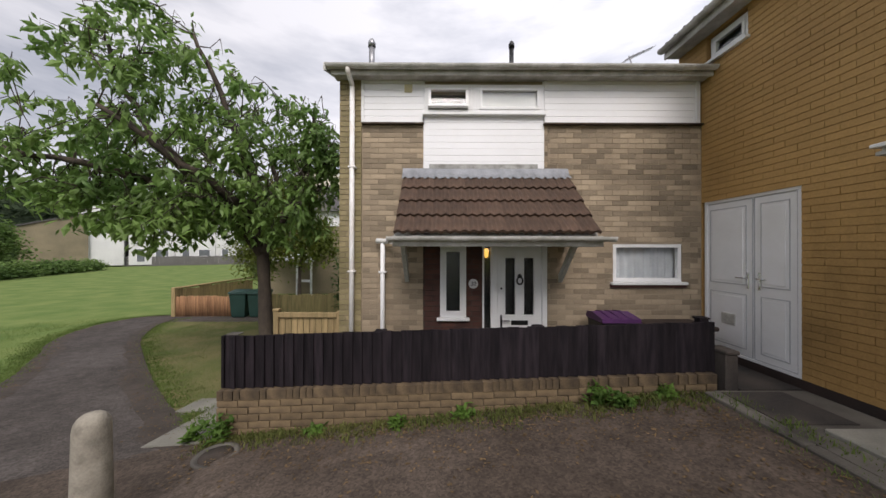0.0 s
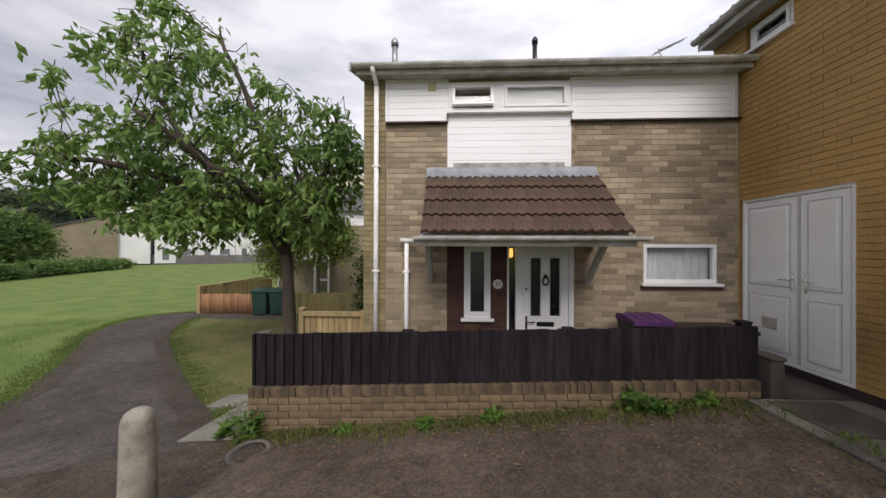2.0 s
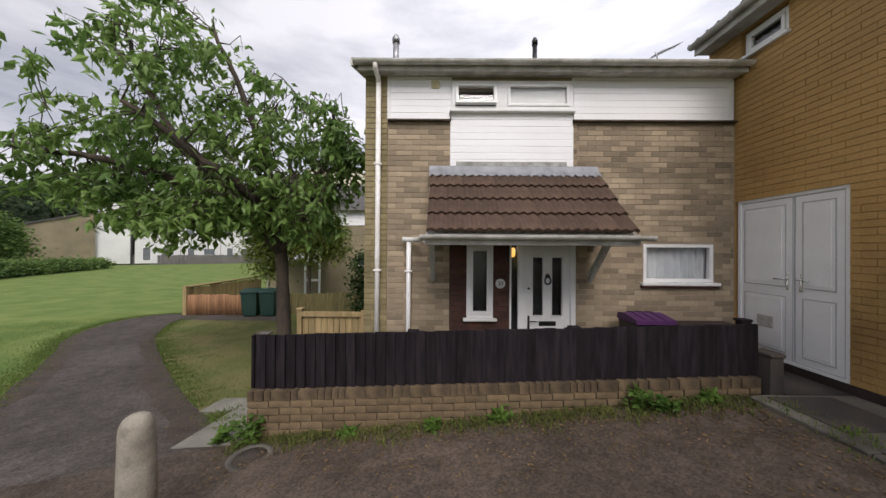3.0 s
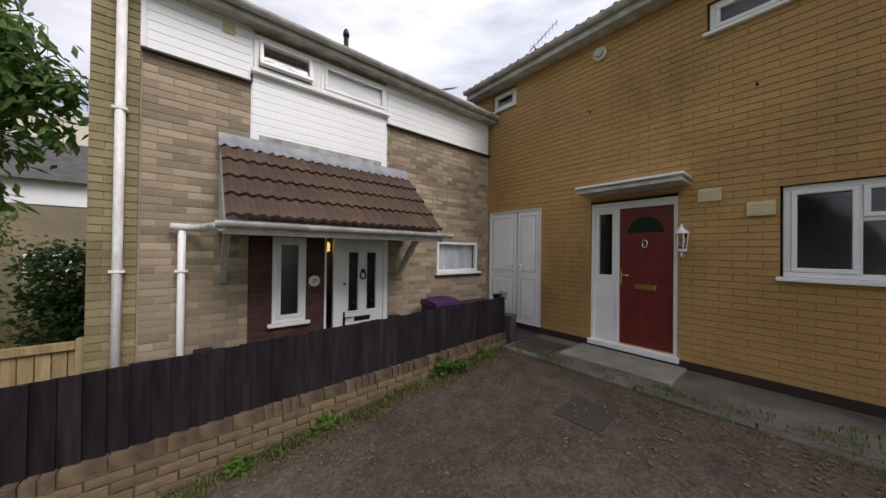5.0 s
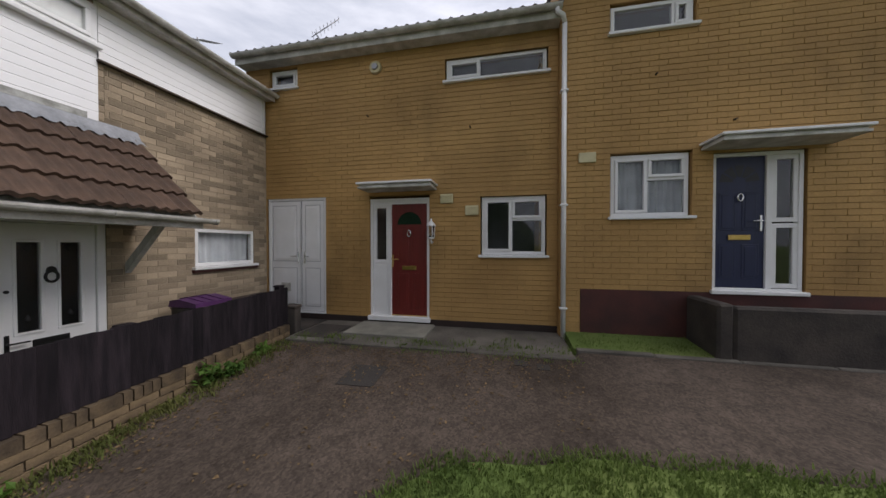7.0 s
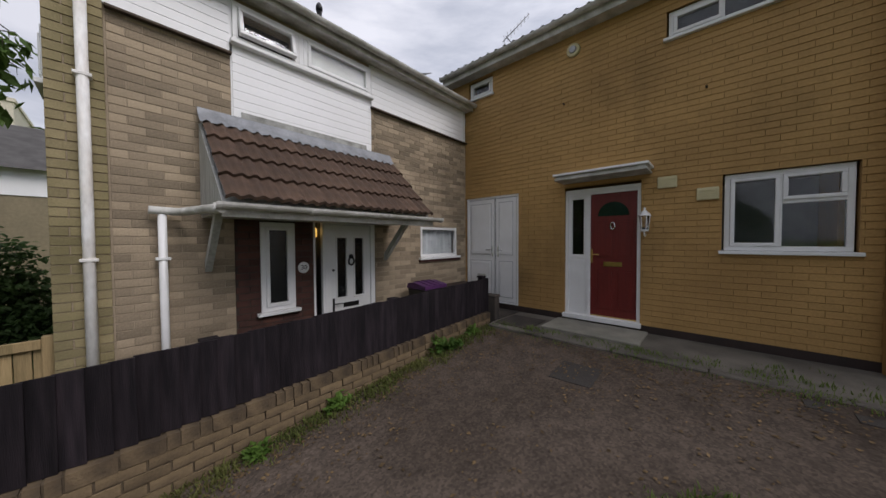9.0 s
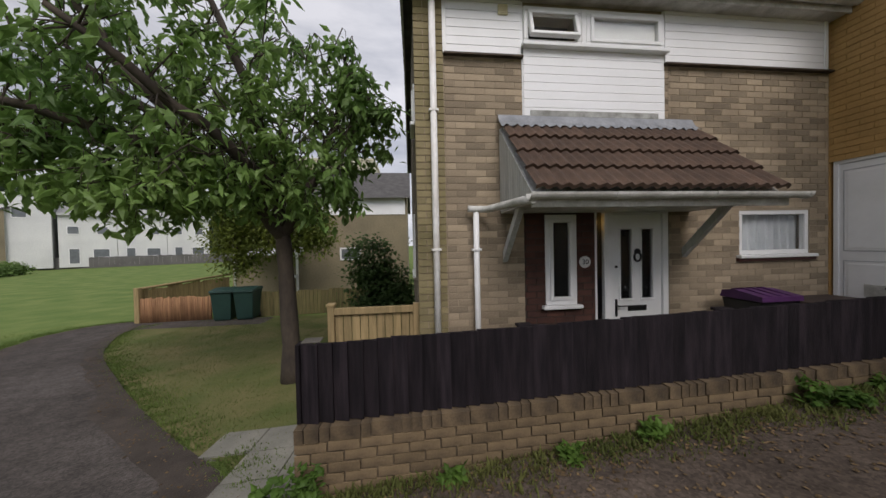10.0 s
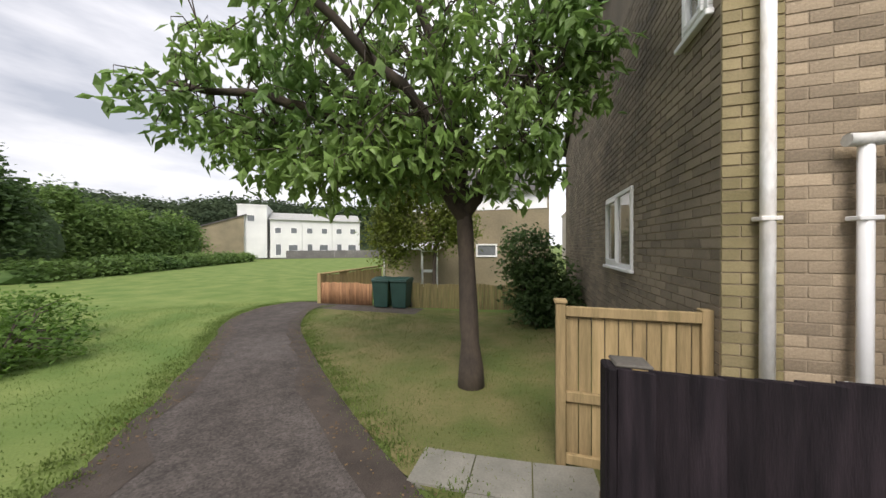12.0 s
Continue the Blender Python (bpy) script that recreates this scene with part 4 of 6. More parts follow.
lan = part("wall_lantern", lathe([(0.05, 0), (0.055, 0.02), (0.05, 0.03)], 6, at=(U(-3.30), -0.11, 1.40)), WHITE, RH, "white coach lantern by the red door")
part("lantern_roof", lathe([(0.085, 0), (0.075, 0.02), (0.03, 0.07), (0.01, 0.09), (0.018, 0.105), (0.003, 0.125)], 6, at=(U(-3.30), -0.11, 1.62)), WHITE, lan)
for k in range(6):
    a = k * math.pi / 3
    part("bar", tube([(U(-3.30) + 0.05 * math.cos(a), -0.11 + 0.05 * math.sin(a), 1.42), (U(-3.30) + 0.068 * math.cos(a), -0.11 + 0.068 * math.sin(a), 1.63)], 0.006, 6), WHITE, lan)
part("glass", lathe([(0.045, 0), (0.06, 0.19)], 6, at=(U(-3.30), -0.11, 1.43)), GLASS, lan).visible_shadow = False
part("arm", tube([(U(-3.30), -0.11, 1.40), (U(-3.30), -0.11, 1.34), (U(-3.30), -0.05, 1.33), (U(-3.30), 0.0, 1.36)], 0.010, 8), WHITE, lan)
ex = part("extractor_vent", tube([(U(-2.27), 0.0, 4.42), (U(-2.27), -0.05, 4.42)], [0.11, 0.10], 16), CREAM, RH, "round wall extractor cowl")
part("extractor_hub", tube([(U(-2.27), -0.05, 4.42), (U(-2.27), -0.075, 4.42)], [0.06, 0.05], 12), STEEL, ex)
for y, z in ((-2.12, 3.585), (-3.94, 3.25)):
    part("wall_peg", tube([(U(y), 0.0, z), (U(y), -0.06, z)], 0.012, 8), IRON, RH, "small rusty wall peg")
downpipe(RH, U(-5.37), -0.20, -0.14, 4.62, [3.6, 1.9, 0.35], WHITE, 0.036)
part("downpipe_bend", tube([(U(-5.25), -0.305, 4.77), (U(-5.25), -0.305, 4.71), (U(-5.34), -0.26, 4.68), (U(-5.37), -0.2, 4.60)], 0.036, 10), WHITE, RH)
fl = part("flue", tube([(U(-3.4), 1.2, 5.1), (U(-3.4), 1.2, 5.75)], 0.06, 12), STEEL, RH, "roof flue pipe")

# blue-door house, half a storey up
Y1 = -5.32
BLU = pose(5.65, Y1, 0, 0, 0, -90)
V = lambda y: Y1 - y
blue_holes = [(V(-6.02), V(-7.07), 1.70, 2.63), (V(-7.32), V(-8.38), 0.64, 2.58), (V(-6.0), V(-7.1), 4.36, 4.80)]
BH, blue_wall = yellow_house("ochre-painted brick terraced house with a navy blue door", BLU, 6.2, -0.9, 5.32, blue_holes, -0.85, PLINTH, "dark red painted plinth")
part("red_plinth", walls_bm([(0.30, 6.2, -0.9, 0.645)], 0.0, 0.0115), PLINTH, BH, "dark red painted plinth below the brickwork")
window(BH, V(-6.04), V(-7.05), 1.715, 2.615, [(0, 0.47, 0, 1, True), (0.47, 1, 0, 0.62, False), (0.47, 1, 0.62, 1, True)], y=0.06, behind=CURTAIN, label="white window with net curtains")
window(BH, V(-6.02), V(-7.08), 4.38, 4.78, [(0, 0.8, 0, 1, False), (0.8, 1, 0, 1, True)], y=0.05, label="long white upper window", back=GREYROOM)
bd = part("front_door", box(V(-7.36), V(-7.95), 0.06, 0.105, 0.71, 2.51, 0.004), BLUEDOOR, BH, "navy blue panelled front door with a sunburst fan light")
part("door_frame", frame_bm(V(-7.32), V(-8.36), 0.66, 2.56, 0.05, 0.03, 0.12), WHITE, bd)
part("frame_post", box(V(-7.95), V(-8.02), 0.03, 0.12, 0.71, 2.51, 0.004), WHITE, bd)
part("threshold", box(V(-7.29), V(-8.39), -0.05, 0.05, 0.63, 0.68, 0.006), WHITE, bd)
part("brass_sill", box(V(-7.36), V(-7.95), 0.035, 0.055, 0.68, 0.705, 0.003), BRASS, bd)
for z0, z1 in ((0.75, 1.56), (1.64, 2.48)):
    part("side_pane_frame", frame_bm(V(-8.02), V(-8.32), z0 - 0.03, z1 + 0.03, 0.06, 0.045, 0.10), WHITE, bd)
    part("side_pane", box(V(-8.08), V(-8.26), 0.07, 0.076, z0 + 0.03, z1 - 0.03), GLASS, bd).visible_shadow = False
part("hall_dark", room_bm(V(-7.34), V(-8.34), 0.13, 0.9, 0.66, 2.55), DARKROOM, bd)
bx = (V(-7.36) + V(-7.95)) / 2
for x0, x1, z0, z1 in ((0.06, 0.26, 0.84, 1.31), (0.33, 0.53, 0.84, 1.31), (0.06, 0.26, 1.50, 2.02), (0.33, 0.53, 1.50, 2.02)):
    part("panel", panel_bm(V(-7.36) + x0, V(-7.36) + x1, 0.06, z0, z1, 0.012), BLUEDOOR, bd)
for k in range(5):
    a0, a1 = math.pi * (k + 0.1) / 5, math.pi * (k + 0.9) / 5
    fb = bmesh.new()
    fb.faces.new([fb.verts.new((bx + r * math.cos(a), 0.056, 2.16 + r * math.sin(a))) for r, a in ((0.08, a0), (0.24, a0), (0.24, a1), (0.08, a1))][::-1])
    part("fan_pane", fb, BLACK, bd)
letterbox(bd, bx, 0.05, 1.405, 0.26, BRASS)
part("knocker", tube([(bx + 0.03 * math.sin(a), 0.03, 1.95 + 0.05 * math.cos(a)) for a in np.linspace(0, 2 * math.pi, 13)], 0.010, 8, cap=False), CHROME, bd, "silver knocker")
lever(bd, V(-7.91), 0.06, 1.60, -1, CHROME)
hood(BH, V(-7.16), V(-8.62), 2.60, 0.45)
vt = part("air_vent", box(V(-5.70) - 0.12, V(-5.70) + 0.12, -0.03, 0.0, 2.52, 2.67, 0.008), CREAM, BH, "cream plastic wall vent")
for y, z in ((-6.6, 3.72), (-7.55, 3.0)):
    part("wall_peg", tube([(V(y), 0.0, z), (V(y), -0.05, z)], 0.012, 8), IRON, BH, "small rusty wall peg")


def aerial(m, label, mast):
    """A small yagi: mast, boom and cross rods."""
    a = thing("tv_aerial", label, "aerial", m)
    part("mast", tube([(0, 0, -mast), (0, 0, 0.05)], 0.012, 6), STEEL, a)
    b = part("boom", tube([(-0.12, 0, 0), (0.62, 0, 0.05)], 0.009, 6), STEEL, a)
    for k in range(8):
        x = -0.08 + k * 0.095
        s = 0.16 - 0.009 * k
        part("rod", tube([(x, -s, 0.005 * k), (x, s, 0.005 * k)], 0.005, 5), STEEL, b)


aerial(pose(6.5, -0.62, 5.72, 0, -38, -62), "thin metal television aerial on the ochre house's roof", 0.75)
aerial(pose(5.33, 1.0, 5.05, 0, -25, 15), "thin metal television aerial above the white-boarded house", 0.6)


# ---- patio, kerbs, verge by the ochre houses ----
def slope_box(name, x0, x1, y0, y1, top, drop, material, parent=None, label="", step=0.5):
    """A slab whose top lies at top(x, y)."""
    bm = bmesh.new()
    n = max(1, int(abs(y1 - y0) / step))
    ring = []
    for k in range(n + 1):
        y = y0 + (y1 - y0) * k / n
        ring.append([bm.verts.new(p) for p in ((x0, y, top(x0, y) - drop), (x1, y, top(x1, y) - drop), (x1, y, top(x1, y)), (x0, y, top(x0, y)))])
    for a, b in zip(ring, ring[1:]):
        for k in range(4):
            bm.faces.new((a[k], a[(k + 1) % 4], b[(k + 1) % 4], b[k]))
    bm.faces.new(ring[0])
    bm.faces.new(ring[-1][::-1])
    bmesh.ops.recalc_face_normals(bm, faces=bm.faces[:])
    return part(name, bm, material, parent, label)


flat = lambda z: (lambda x, y: z)
tagged(slope_box("pavement", 4.80, 5.81, -5.36, -1.30, flat(-0.085), 0.4, CONCRETE, None, "stained concrete strip in front of the red door"), kind="structure")
kerb = thing("kerb", "low weathered concrete edging along the asphalt", "kerb", kind="structure")
y = -1.32
while y > -5.3:
    y1 = max(y - 0.9, -5.38)
    part("kerb_stone", box(4.68, 4.795, y1 + 0.008, y, -0.35, -0.072 + rng.uniform(-0.012, 0.008), 0.012), CONCRETE, kerb)
    y = y1
y = -5.42
while y > -12:
    part("kerb_stone", box(4.93, 5.02, y - 0.9 + 0.008, y, -0.4, -0.05 + rng.uniform(-0.01, 0.01), 0.012), CONCRETE, kerb)
    y -= 0.9
step = part("step", box(5.05, 5.76, -3.35, -2.05, -0.10, -0.048, 0.01), FLAG, None, "")
step.name = "door_step"
tagged(step, "pale worn concrete step below the red door", "step")
for x0, x1, y0, y1 in ((4.84, 5.5, -1.95, -1.35), (5.105, 5.80, -1.29, 0.0)):
    tagged(slope_box("damp_slab", x0, x1, y0, y1, flat(-0.076), 0.12, DARKCONC), "blackened damp slab by the store doors", "slab")
tagged(slope_box("verge", 5.02, 5.65, -7.05, -5.40, lambda x, y: -0.06 + 0.08 * (x - 5.02), 0.3, GRASS, None, "narrow grass verge below the red plinth"), kind="structure")
porch_wall = thing("porch_wall", "blackened rendered wall round the blue door's raised step", "wall")
part("side", box(4.99, 5.65, -7.17, -7.0, -0.5, 0.60, 0.03), DARKCONC, porch_wall)
part("front", box(4.99, 5.13, -12.0, -7.17, -0.5, 0.57, 0.03), DARKCONC, porch_wall)
part("landing", box(5.13, 5.65, -12.0, -7.17, -0.5, 0.46, 0.01), CONCRETE, porch_wall)

# ---- garden wall and black fence ----
wall_top = lambda x: -0.115 + 0.036 * x
WX0, WX1 = -0.71, 4.93
garden_wall = thing("garden_wall", "low buff brick garden wall with upright coping bricks", "wall")
core = bmesh.new()
for k in range(24):
    x0, x1 = WX0 + 0.01 + k * (WX1 - WX0 - 0.02) / 24, WX0 + 0.01 + (k + 1) * (WX1 - WX0 - 0.02) / 24
    box(x0, x1, -1.19, -1.0, -1.3, wall_top(x0) - 0.01, 0, core)
core = part("wall_core", core, MORTAR_WALL, garden_wall)
PIER = thing("brick_pier", "dark weathered brick pier at the fence's end", "pier")
part("pier_body", box(4.95, 5.09, -1.29, -1.08, -0.6, 0.30, 0.012), DARKCONC, PIER)
part("pier_cap", box(4.94, 5.10, -1.305, -1.065, 0.30, 0.345, 0.012), DARKCONC, PIER)

fence = thing("garden_fence", "black-stained featheredge fence on the garden wall", "fence")
x = WX0 + 0.04
ftop = lambda x: 0.485 + 0.030 * x
while x < WX1:
    wdt = 0.112
    zb, zt = wall_top(x) + 0.004, ftop(x) + rng.uniform(-0.006, 0.006)
    tilt = rng.uniform(-0.003, 0.003)
    bm = bmesh.new()
    vs = [(x, -1.131), (x + wdt + 0.012, -1.160 + tilt), (x + wdt + 0.012, -1.126), (x, -1.126)]
    lo = [bm.verts.new((a, b, zb)) for a, b in vs]
    hi = [bm.verts.new((a + tilt, b, zt)) for a, b in vs]
    for k in range(4):
        bm.faces.new((lo[k], lo[(k + 1) % 4], hi[(k + 1) % 4], hi[k]))
    bm.faces.new(hi)
    bm.faces.new(lo[::-1])
    bmesh.ops.recalc_face_normals(bm, faces=bm.faces[:])
    part("board", bm, BLACKWOOD, fence)
    x += wdt
for dz in (0.12, 0.5):
    part("rail", tube([(WX0 + 0.05, -1.09, wall_top(WX0) + dz), (WX1, -1.09, wall_top(WX1) + dz)], 0.032, 4), BLACKWOOD, fence)
for x in (WX0 + 0.05, 1.1, 2.95, WX1 - 0.06):
    pz = ftop(x) + (-0.03 if 0 < x < 4 else 0.015 if x > 4 else -0.005)
    p = part("post", box(x - 0.05, x + 0.05, -1.12, -1.02, wall_top(x) - 0.02, pz, 0.006), BLACKWOOD, fence)
    part("post_cap", box(x - 0.065 + (0.05 if x < 0 else 0), x + 0.065 + (0.06 if x < 0 else 0), -1.118, -1.005, pz, pz + (0.016 if x < 0 else 0.025), 0.006), CONCRETE if x < 0 else BLACKWOOD, p)
end = part("end_batten", box(WX0 + 0.005, WX0 + 0.035, -1.15, -1.03, wall_top(WX0) + 0.01, ftop(WX0), 0.004), BLACKWOOD, fence)


def wheelie_bin(m, body, lid, label, group=""):
    b = thing("wheelie_bin", label, "bin", m, group)
    bm = bmesh.new()
    rings = []
    for z, w, d in ((0.06, 0.22, 0.25), (0.10, 0.235, 0.265), (0.90, 0.285, 0.33), (0.93, 0.30, 0.345)):
        rings.append([bm.verts.new((sx * w, sy * d, z)) for sx, sy in ((-1, -1), (1, -1), (1, 1), (-1, 1))])
    for a, c in zip(rings, rings[1:]):
        for k in range(4):
            bm.faces.new((a[k], a[(k + 1) % 4], c[(k + 1) % 4], c[k]))
    bm.faces.new(rings[0][::-1])
    bm.faces.new(rings[-1])
    bmesh.ops.bevel(bm, geom=bm.edges[:], offset=0.012, segments=1, affect="EDGES")
    part("body", bm, body, b)
    ld = part("lid", prism([(-0.37, 0.94), (-0.36, 1.0), (0.1, 1.055), (0.32, 1.03), (0.36, 0.94)], -0.305, 0.305), lid, b, "hinged lid")
    for x in (-0.15, 0.0, 0.15):
        part("rib", prism([(-0.34, 1.0), (0.1, 1.056), (0.3, 1.03), (0.3, 1.045), (0.1, 1.07), (-0.34, 1.012)], x - 0.02, x + 0.02), lid, ld)
    part("handle", tube([(-0.2, 0.37, 0.98), (-0.2, 0.42, 0.98), (0.2, 0.42, 0.98), (0.2, 0.37, 0.98)], 0.014, 8), body, b)
    for x in (-0.24, 0.24):
        part("wheel", tube([(x - 0.025, 0.27, 0.10), (x + 0.025, 0.27, 0.10)], 0.10, 16), BINBLACK, b)
    return b


wheelie_bin(pose(4.2, -0.40, -0.36) @ Matrix.Diagonal((0.85, 0.62, 0.90, 1)), BINBLACK, PURPLE, "black wheelie bin with a purple lid by the house wall")

crate = thing("storage_box", "dark brown storage box with a flat lid behind the fence", "box")
gb0 = ground_z(5.0, -0.45)
part("body", box(4.63, 5.37, -0.68, -0.26, gb0 - 0.01, 0.40, 0.015), BINBLACK, crate)
part("lid", box(4.58, 5.42, -0.72, -0.22, 0.40, 0.455, 0.015), mat("dark_brown_plastic", (0.045, 0.030, 0.024), (0.030, 0.021, 0.018), 4, 0.6, 0.15, 40), crate)
part("clasp", box(4.95, 5.05, -0.735, -0.718, 0.36, 0.44, 0.006), BINBLACK, crate)

# ---- left side: flags, gate panel, lawn ----
flags = thing("paving", "pale square paving flags beside the garden wall", "paving", kind="structure")
for k in range(3):
    for j in range(3):
        x0, y0 = -1.90 + k * 0.46, -1.32 + j * 0.46
        if x0 + 0.45 < -0.3 and not (k == 0 and j < 2):
            slope_box("flag", x0, x0 + 0.45, y0, y0 + 0.45, lambda x, y: ground_z(x, y) + 0.022, 0.06, FLAG, flags)
lawn_rows = []
for yy in np.arange(-1.0, 7.0, 0.25):
    e = min(right_edge, key=lambda p: abs(p.y - yy))
    lawn_rows.append(((e.x + 0.12 + 0.05 * math.sin(yy * 5), yy), (0.24, yy)))
strip("bin_stand", [((-8.4, y), (-4.3, y)) for y in (5.9, 6.2, 6.5, 6.8)], PATHTAR, 8, 0.010, "tarmac patch in front of the stake fence and bins")
strip("lawn", lawn_rows, LAWN, 16, 0.004, "dry patchy lawn under the tree")

gate = thing("side_gate_panel", "new tan timber fence panel between the house and the wall", "fence")
GX0, GX1, GY = -0.80, 0.24, 0.12
gz = ground_z(-0.3, GY)
for x in (GX0, GX1 - 0.06):
    p = part("post", box(x, x + 0.075, GY - 0.05, GY + 0.03, gz - 0.1, 0.50, 0.005), TANWOOD, gate)
part("post_cap", box(GX0 - 0.012, GX0 + 0.087, GY - 0.062, GY + 0.042, 0.50, 0.53, 0.006), TANWOOD, gate)
for z in (0.40, -0.28, -0.78):
    part("rail", box(GX0 + 0.075, GX1 - 0.06, GY - 0.055, GY - 0.02, z, z + 0.08, 0.005), TANWOOD, gate)
x = GX0 + 0.08
while x < GX1 - 0.10:
    part("board", box(x, x + 0.088, GY - 0.018, GY - 0.002, gz + 0.04, 0.42 + rng.uniform(-0.005, 0.005), 0.003), TANWOOD, gate)
    x += 0.095


def picket_fence(name, label, a, b, high, material, gap=0.1, w=0.085, round_stakes=False, slope_top=None):
    f = thing(name, label, "fence")
    a, b = Vector(a), Vector(b)
    d = (b - a)
    n = int(d.length / gap)
    d.normalize()
    ang = math.degrees(math.atan2(d.y, d.x))
    for k in range(n):
        p = a + d * (k * gap)
        z = ground_z(p.x, p.y)
        t = k / n
        hh = (high if not slope_top else slope_top(t)) + rng.uniform(-0.03, 0.03)
        if round_stakes:
            bm = tube([(0, 0, 0), (rng.uniform(-0.01, 0.01), 0, hh - 0.02), (0, 0, hh)], [0.04, 0.04, 0.02], 6)
        else:
            bm = box(-w / 2, w / 2, -0.012, 0.012, 0, hh, 0.004)
        bm.transform(pose(p.x, p.y, z - 0.03, 0, 0, ang))
        part("stake" if round_stakes else "board", bm, material, f)
    for zr in (0.25, high - 0.2):
        za, zb = ground_z(a.x, a.y) + zr, ground_z(b.x, b.y) + zr
        off = Vector((-d.y, d.x)) * 0.045
        part("rail", tube([(a.x + off.x, a.y + off.y, za), (b.x + off.x, b.y + off.y, zb)], 0.03, 4), material, f)
    return f


picket_fence("stake_fence", "reddish chestnut stake fence", (-8.25, 6.75), (-6.15, 6.85), 0.80, REDWOOD, 0.062, round_stakes=True)
f = picket_fence("board_fence", "tan boarded fence running beside the footpath", (-8.3, 6.8), (-8.0, 11.0), 1.05, TANWOOD, 0.12, 0.115)
part("corner_post", box(-8.37, -8.23, 6.68, 6.82, -1.2, 0.02, 0.01), TANWOOD, f)
part("top_rail", tube([(-8.3, 6.8, -0.02), (-8.0, 11.0, 0.02)], 0.045, 4), TANWOOD, f)
picket_fence("mossy_fence", "greenish weathered boarded fence", (-5.0, 7.05), (0.2, 7.5), 0.82, OLIVEWOOD, 0.125, 0.115)
green = wheelie_bin(pose(-5.75, 6.75, ground_z(-5.75, 6.75) - 0.03, 0, 0, 6), BINGREEN, BINGREEN, "dark green wheelie bin by the stake fence", "pair of green bins")
copy_thing(green, pose(-5.10, 6.80, ground_z(-5.1, 6.8) - 0.03, 0, 0, 2))

bol = thing("bollard", "round-topped concrete bollard spotted with lichen", "bollard", pose(-0.59, -2.5, ground_z(-0.59, -2.5) + 0.01) @ Matrix.Diagonal((1.03, 1.03, 1.12, 1)))
part("shaft", lathe([(0.108, 0), (0.100, 0.3), (0.092, 0.70), (0.086, 0.735), (0.070, 0.765), (0.045, 0.783), (0.005, 0.79)], 20), mat("lichened_concrete", (0.34, 0.31, 0.25), (0.20, 0.18, 0.145), 9, 0.9, 0.6, 70), bol)

mh = thing("stopcock_cover", "small round cast cover set in a concrete ring", "cover", pose(-0.43, -1.58, ground_z(-0.43, -1.58) + 0.012))
part("ring", lathe([(0.20, 0.0), (0.20, 0.014), (0.155, 0.016), (0.15, 0.004)], 24), CONCRETE, mh)
part("lid", lathe([(0.148, 0.0), (0.148, 0.008), (0.01, 0.01)], 24), SOIL, mh)
for x0, x1, y0, y1, nm in ((3.72, 4.16, -3.16, -2.74, "tar_patch"), (4.42, 4.58, -4.78, -4.62, "tar_patch"), (4.36, 4.50, -5.02, -4.88, "tar_patch")):
    tagged(slope_box(nm, x0, x1, y0, y1, lambda x, y: ground_z(x, y) + 0.016, 0.02, PATCH), "dark square tar patch in the asphalt", "patch")


# ---- plants ----
def leaf_cloud(name, spots, material, parent, rng, size=0.11, per=10, spread=0.22, droop=0.6, width=0.34, label="", kind=""):
    """Many small folded leaves round the spots; spot: (x, y, z) or (x, y, z, scale)."""
    n = len(spots) * per
    r = np.random.RandomState(rng.randrange(10 ** 6))
    c = np.repeat(np.array([s[:3] for s in spots], float), per, 0)
    c += r.normal(0, spread, (n, 3)) * np.array([1, 1, 0.7])
    az = r.uniform(0, 2 * np.pi, n)
    dip = -droop + r.normal(0, 0.45, n)
    d = np.stack([np.cos(az) * np.cos(dip), np.sin(az) * np.cos(dip), np.sin(dip)], 1)
    s = np.cross(d, np.array([0, 0, 1.0]) + r.normal(0, 0.35, (n, 3)))
    s /= np.linalg.norm(s, axis=1, keepdims=True) + 1e-9
    up = np.cross(s, d)
    ln = (size * r.uniform(0.6, 1.3, n))[:, None]
    w = ln * width
    v = np.stack([c, c + d * ln * 0.45 + s * w - up * ln * 0.06, c + d * ln - up * ln * 0.18, c + d * ln * 0.45 - s * w - up * ln * 0.06, c + d * ln * 0.5 + up * ln * 0.04], 1).reshape(-1, 3)
    base = np.arange(n)[:, None] * 5
    f = np.concatenate([base + np.array([[0, 1, 4]]), base + np.array([[1, 2, 4]]), base + np.array([[2, 3, 4]]), base + np.array([[3, 0, 4]])], 0)
    me = bpy.data.meshes.new(name)
    me.from_pydata(v.tolist(), [], f.tolist())
    me.materials.append(material)
    ob = new(name, me)
    ob.parent = parent
    return tagged(ob, label, kind=kind)


def in_lobes(lobes, rng, shell=0.0):
    c, r = rng.choice(lobes)
    while True:
        p = Vector((rng.uniform(-1, 1), rng.uniform(-1, 1), rng.uniform(-1, 1)))
        if shell < p.length < 1:
            return Vector((c[0] + p.x * r[0], c[1] + p.y * r[1], c[2] + p.z * r[2]))


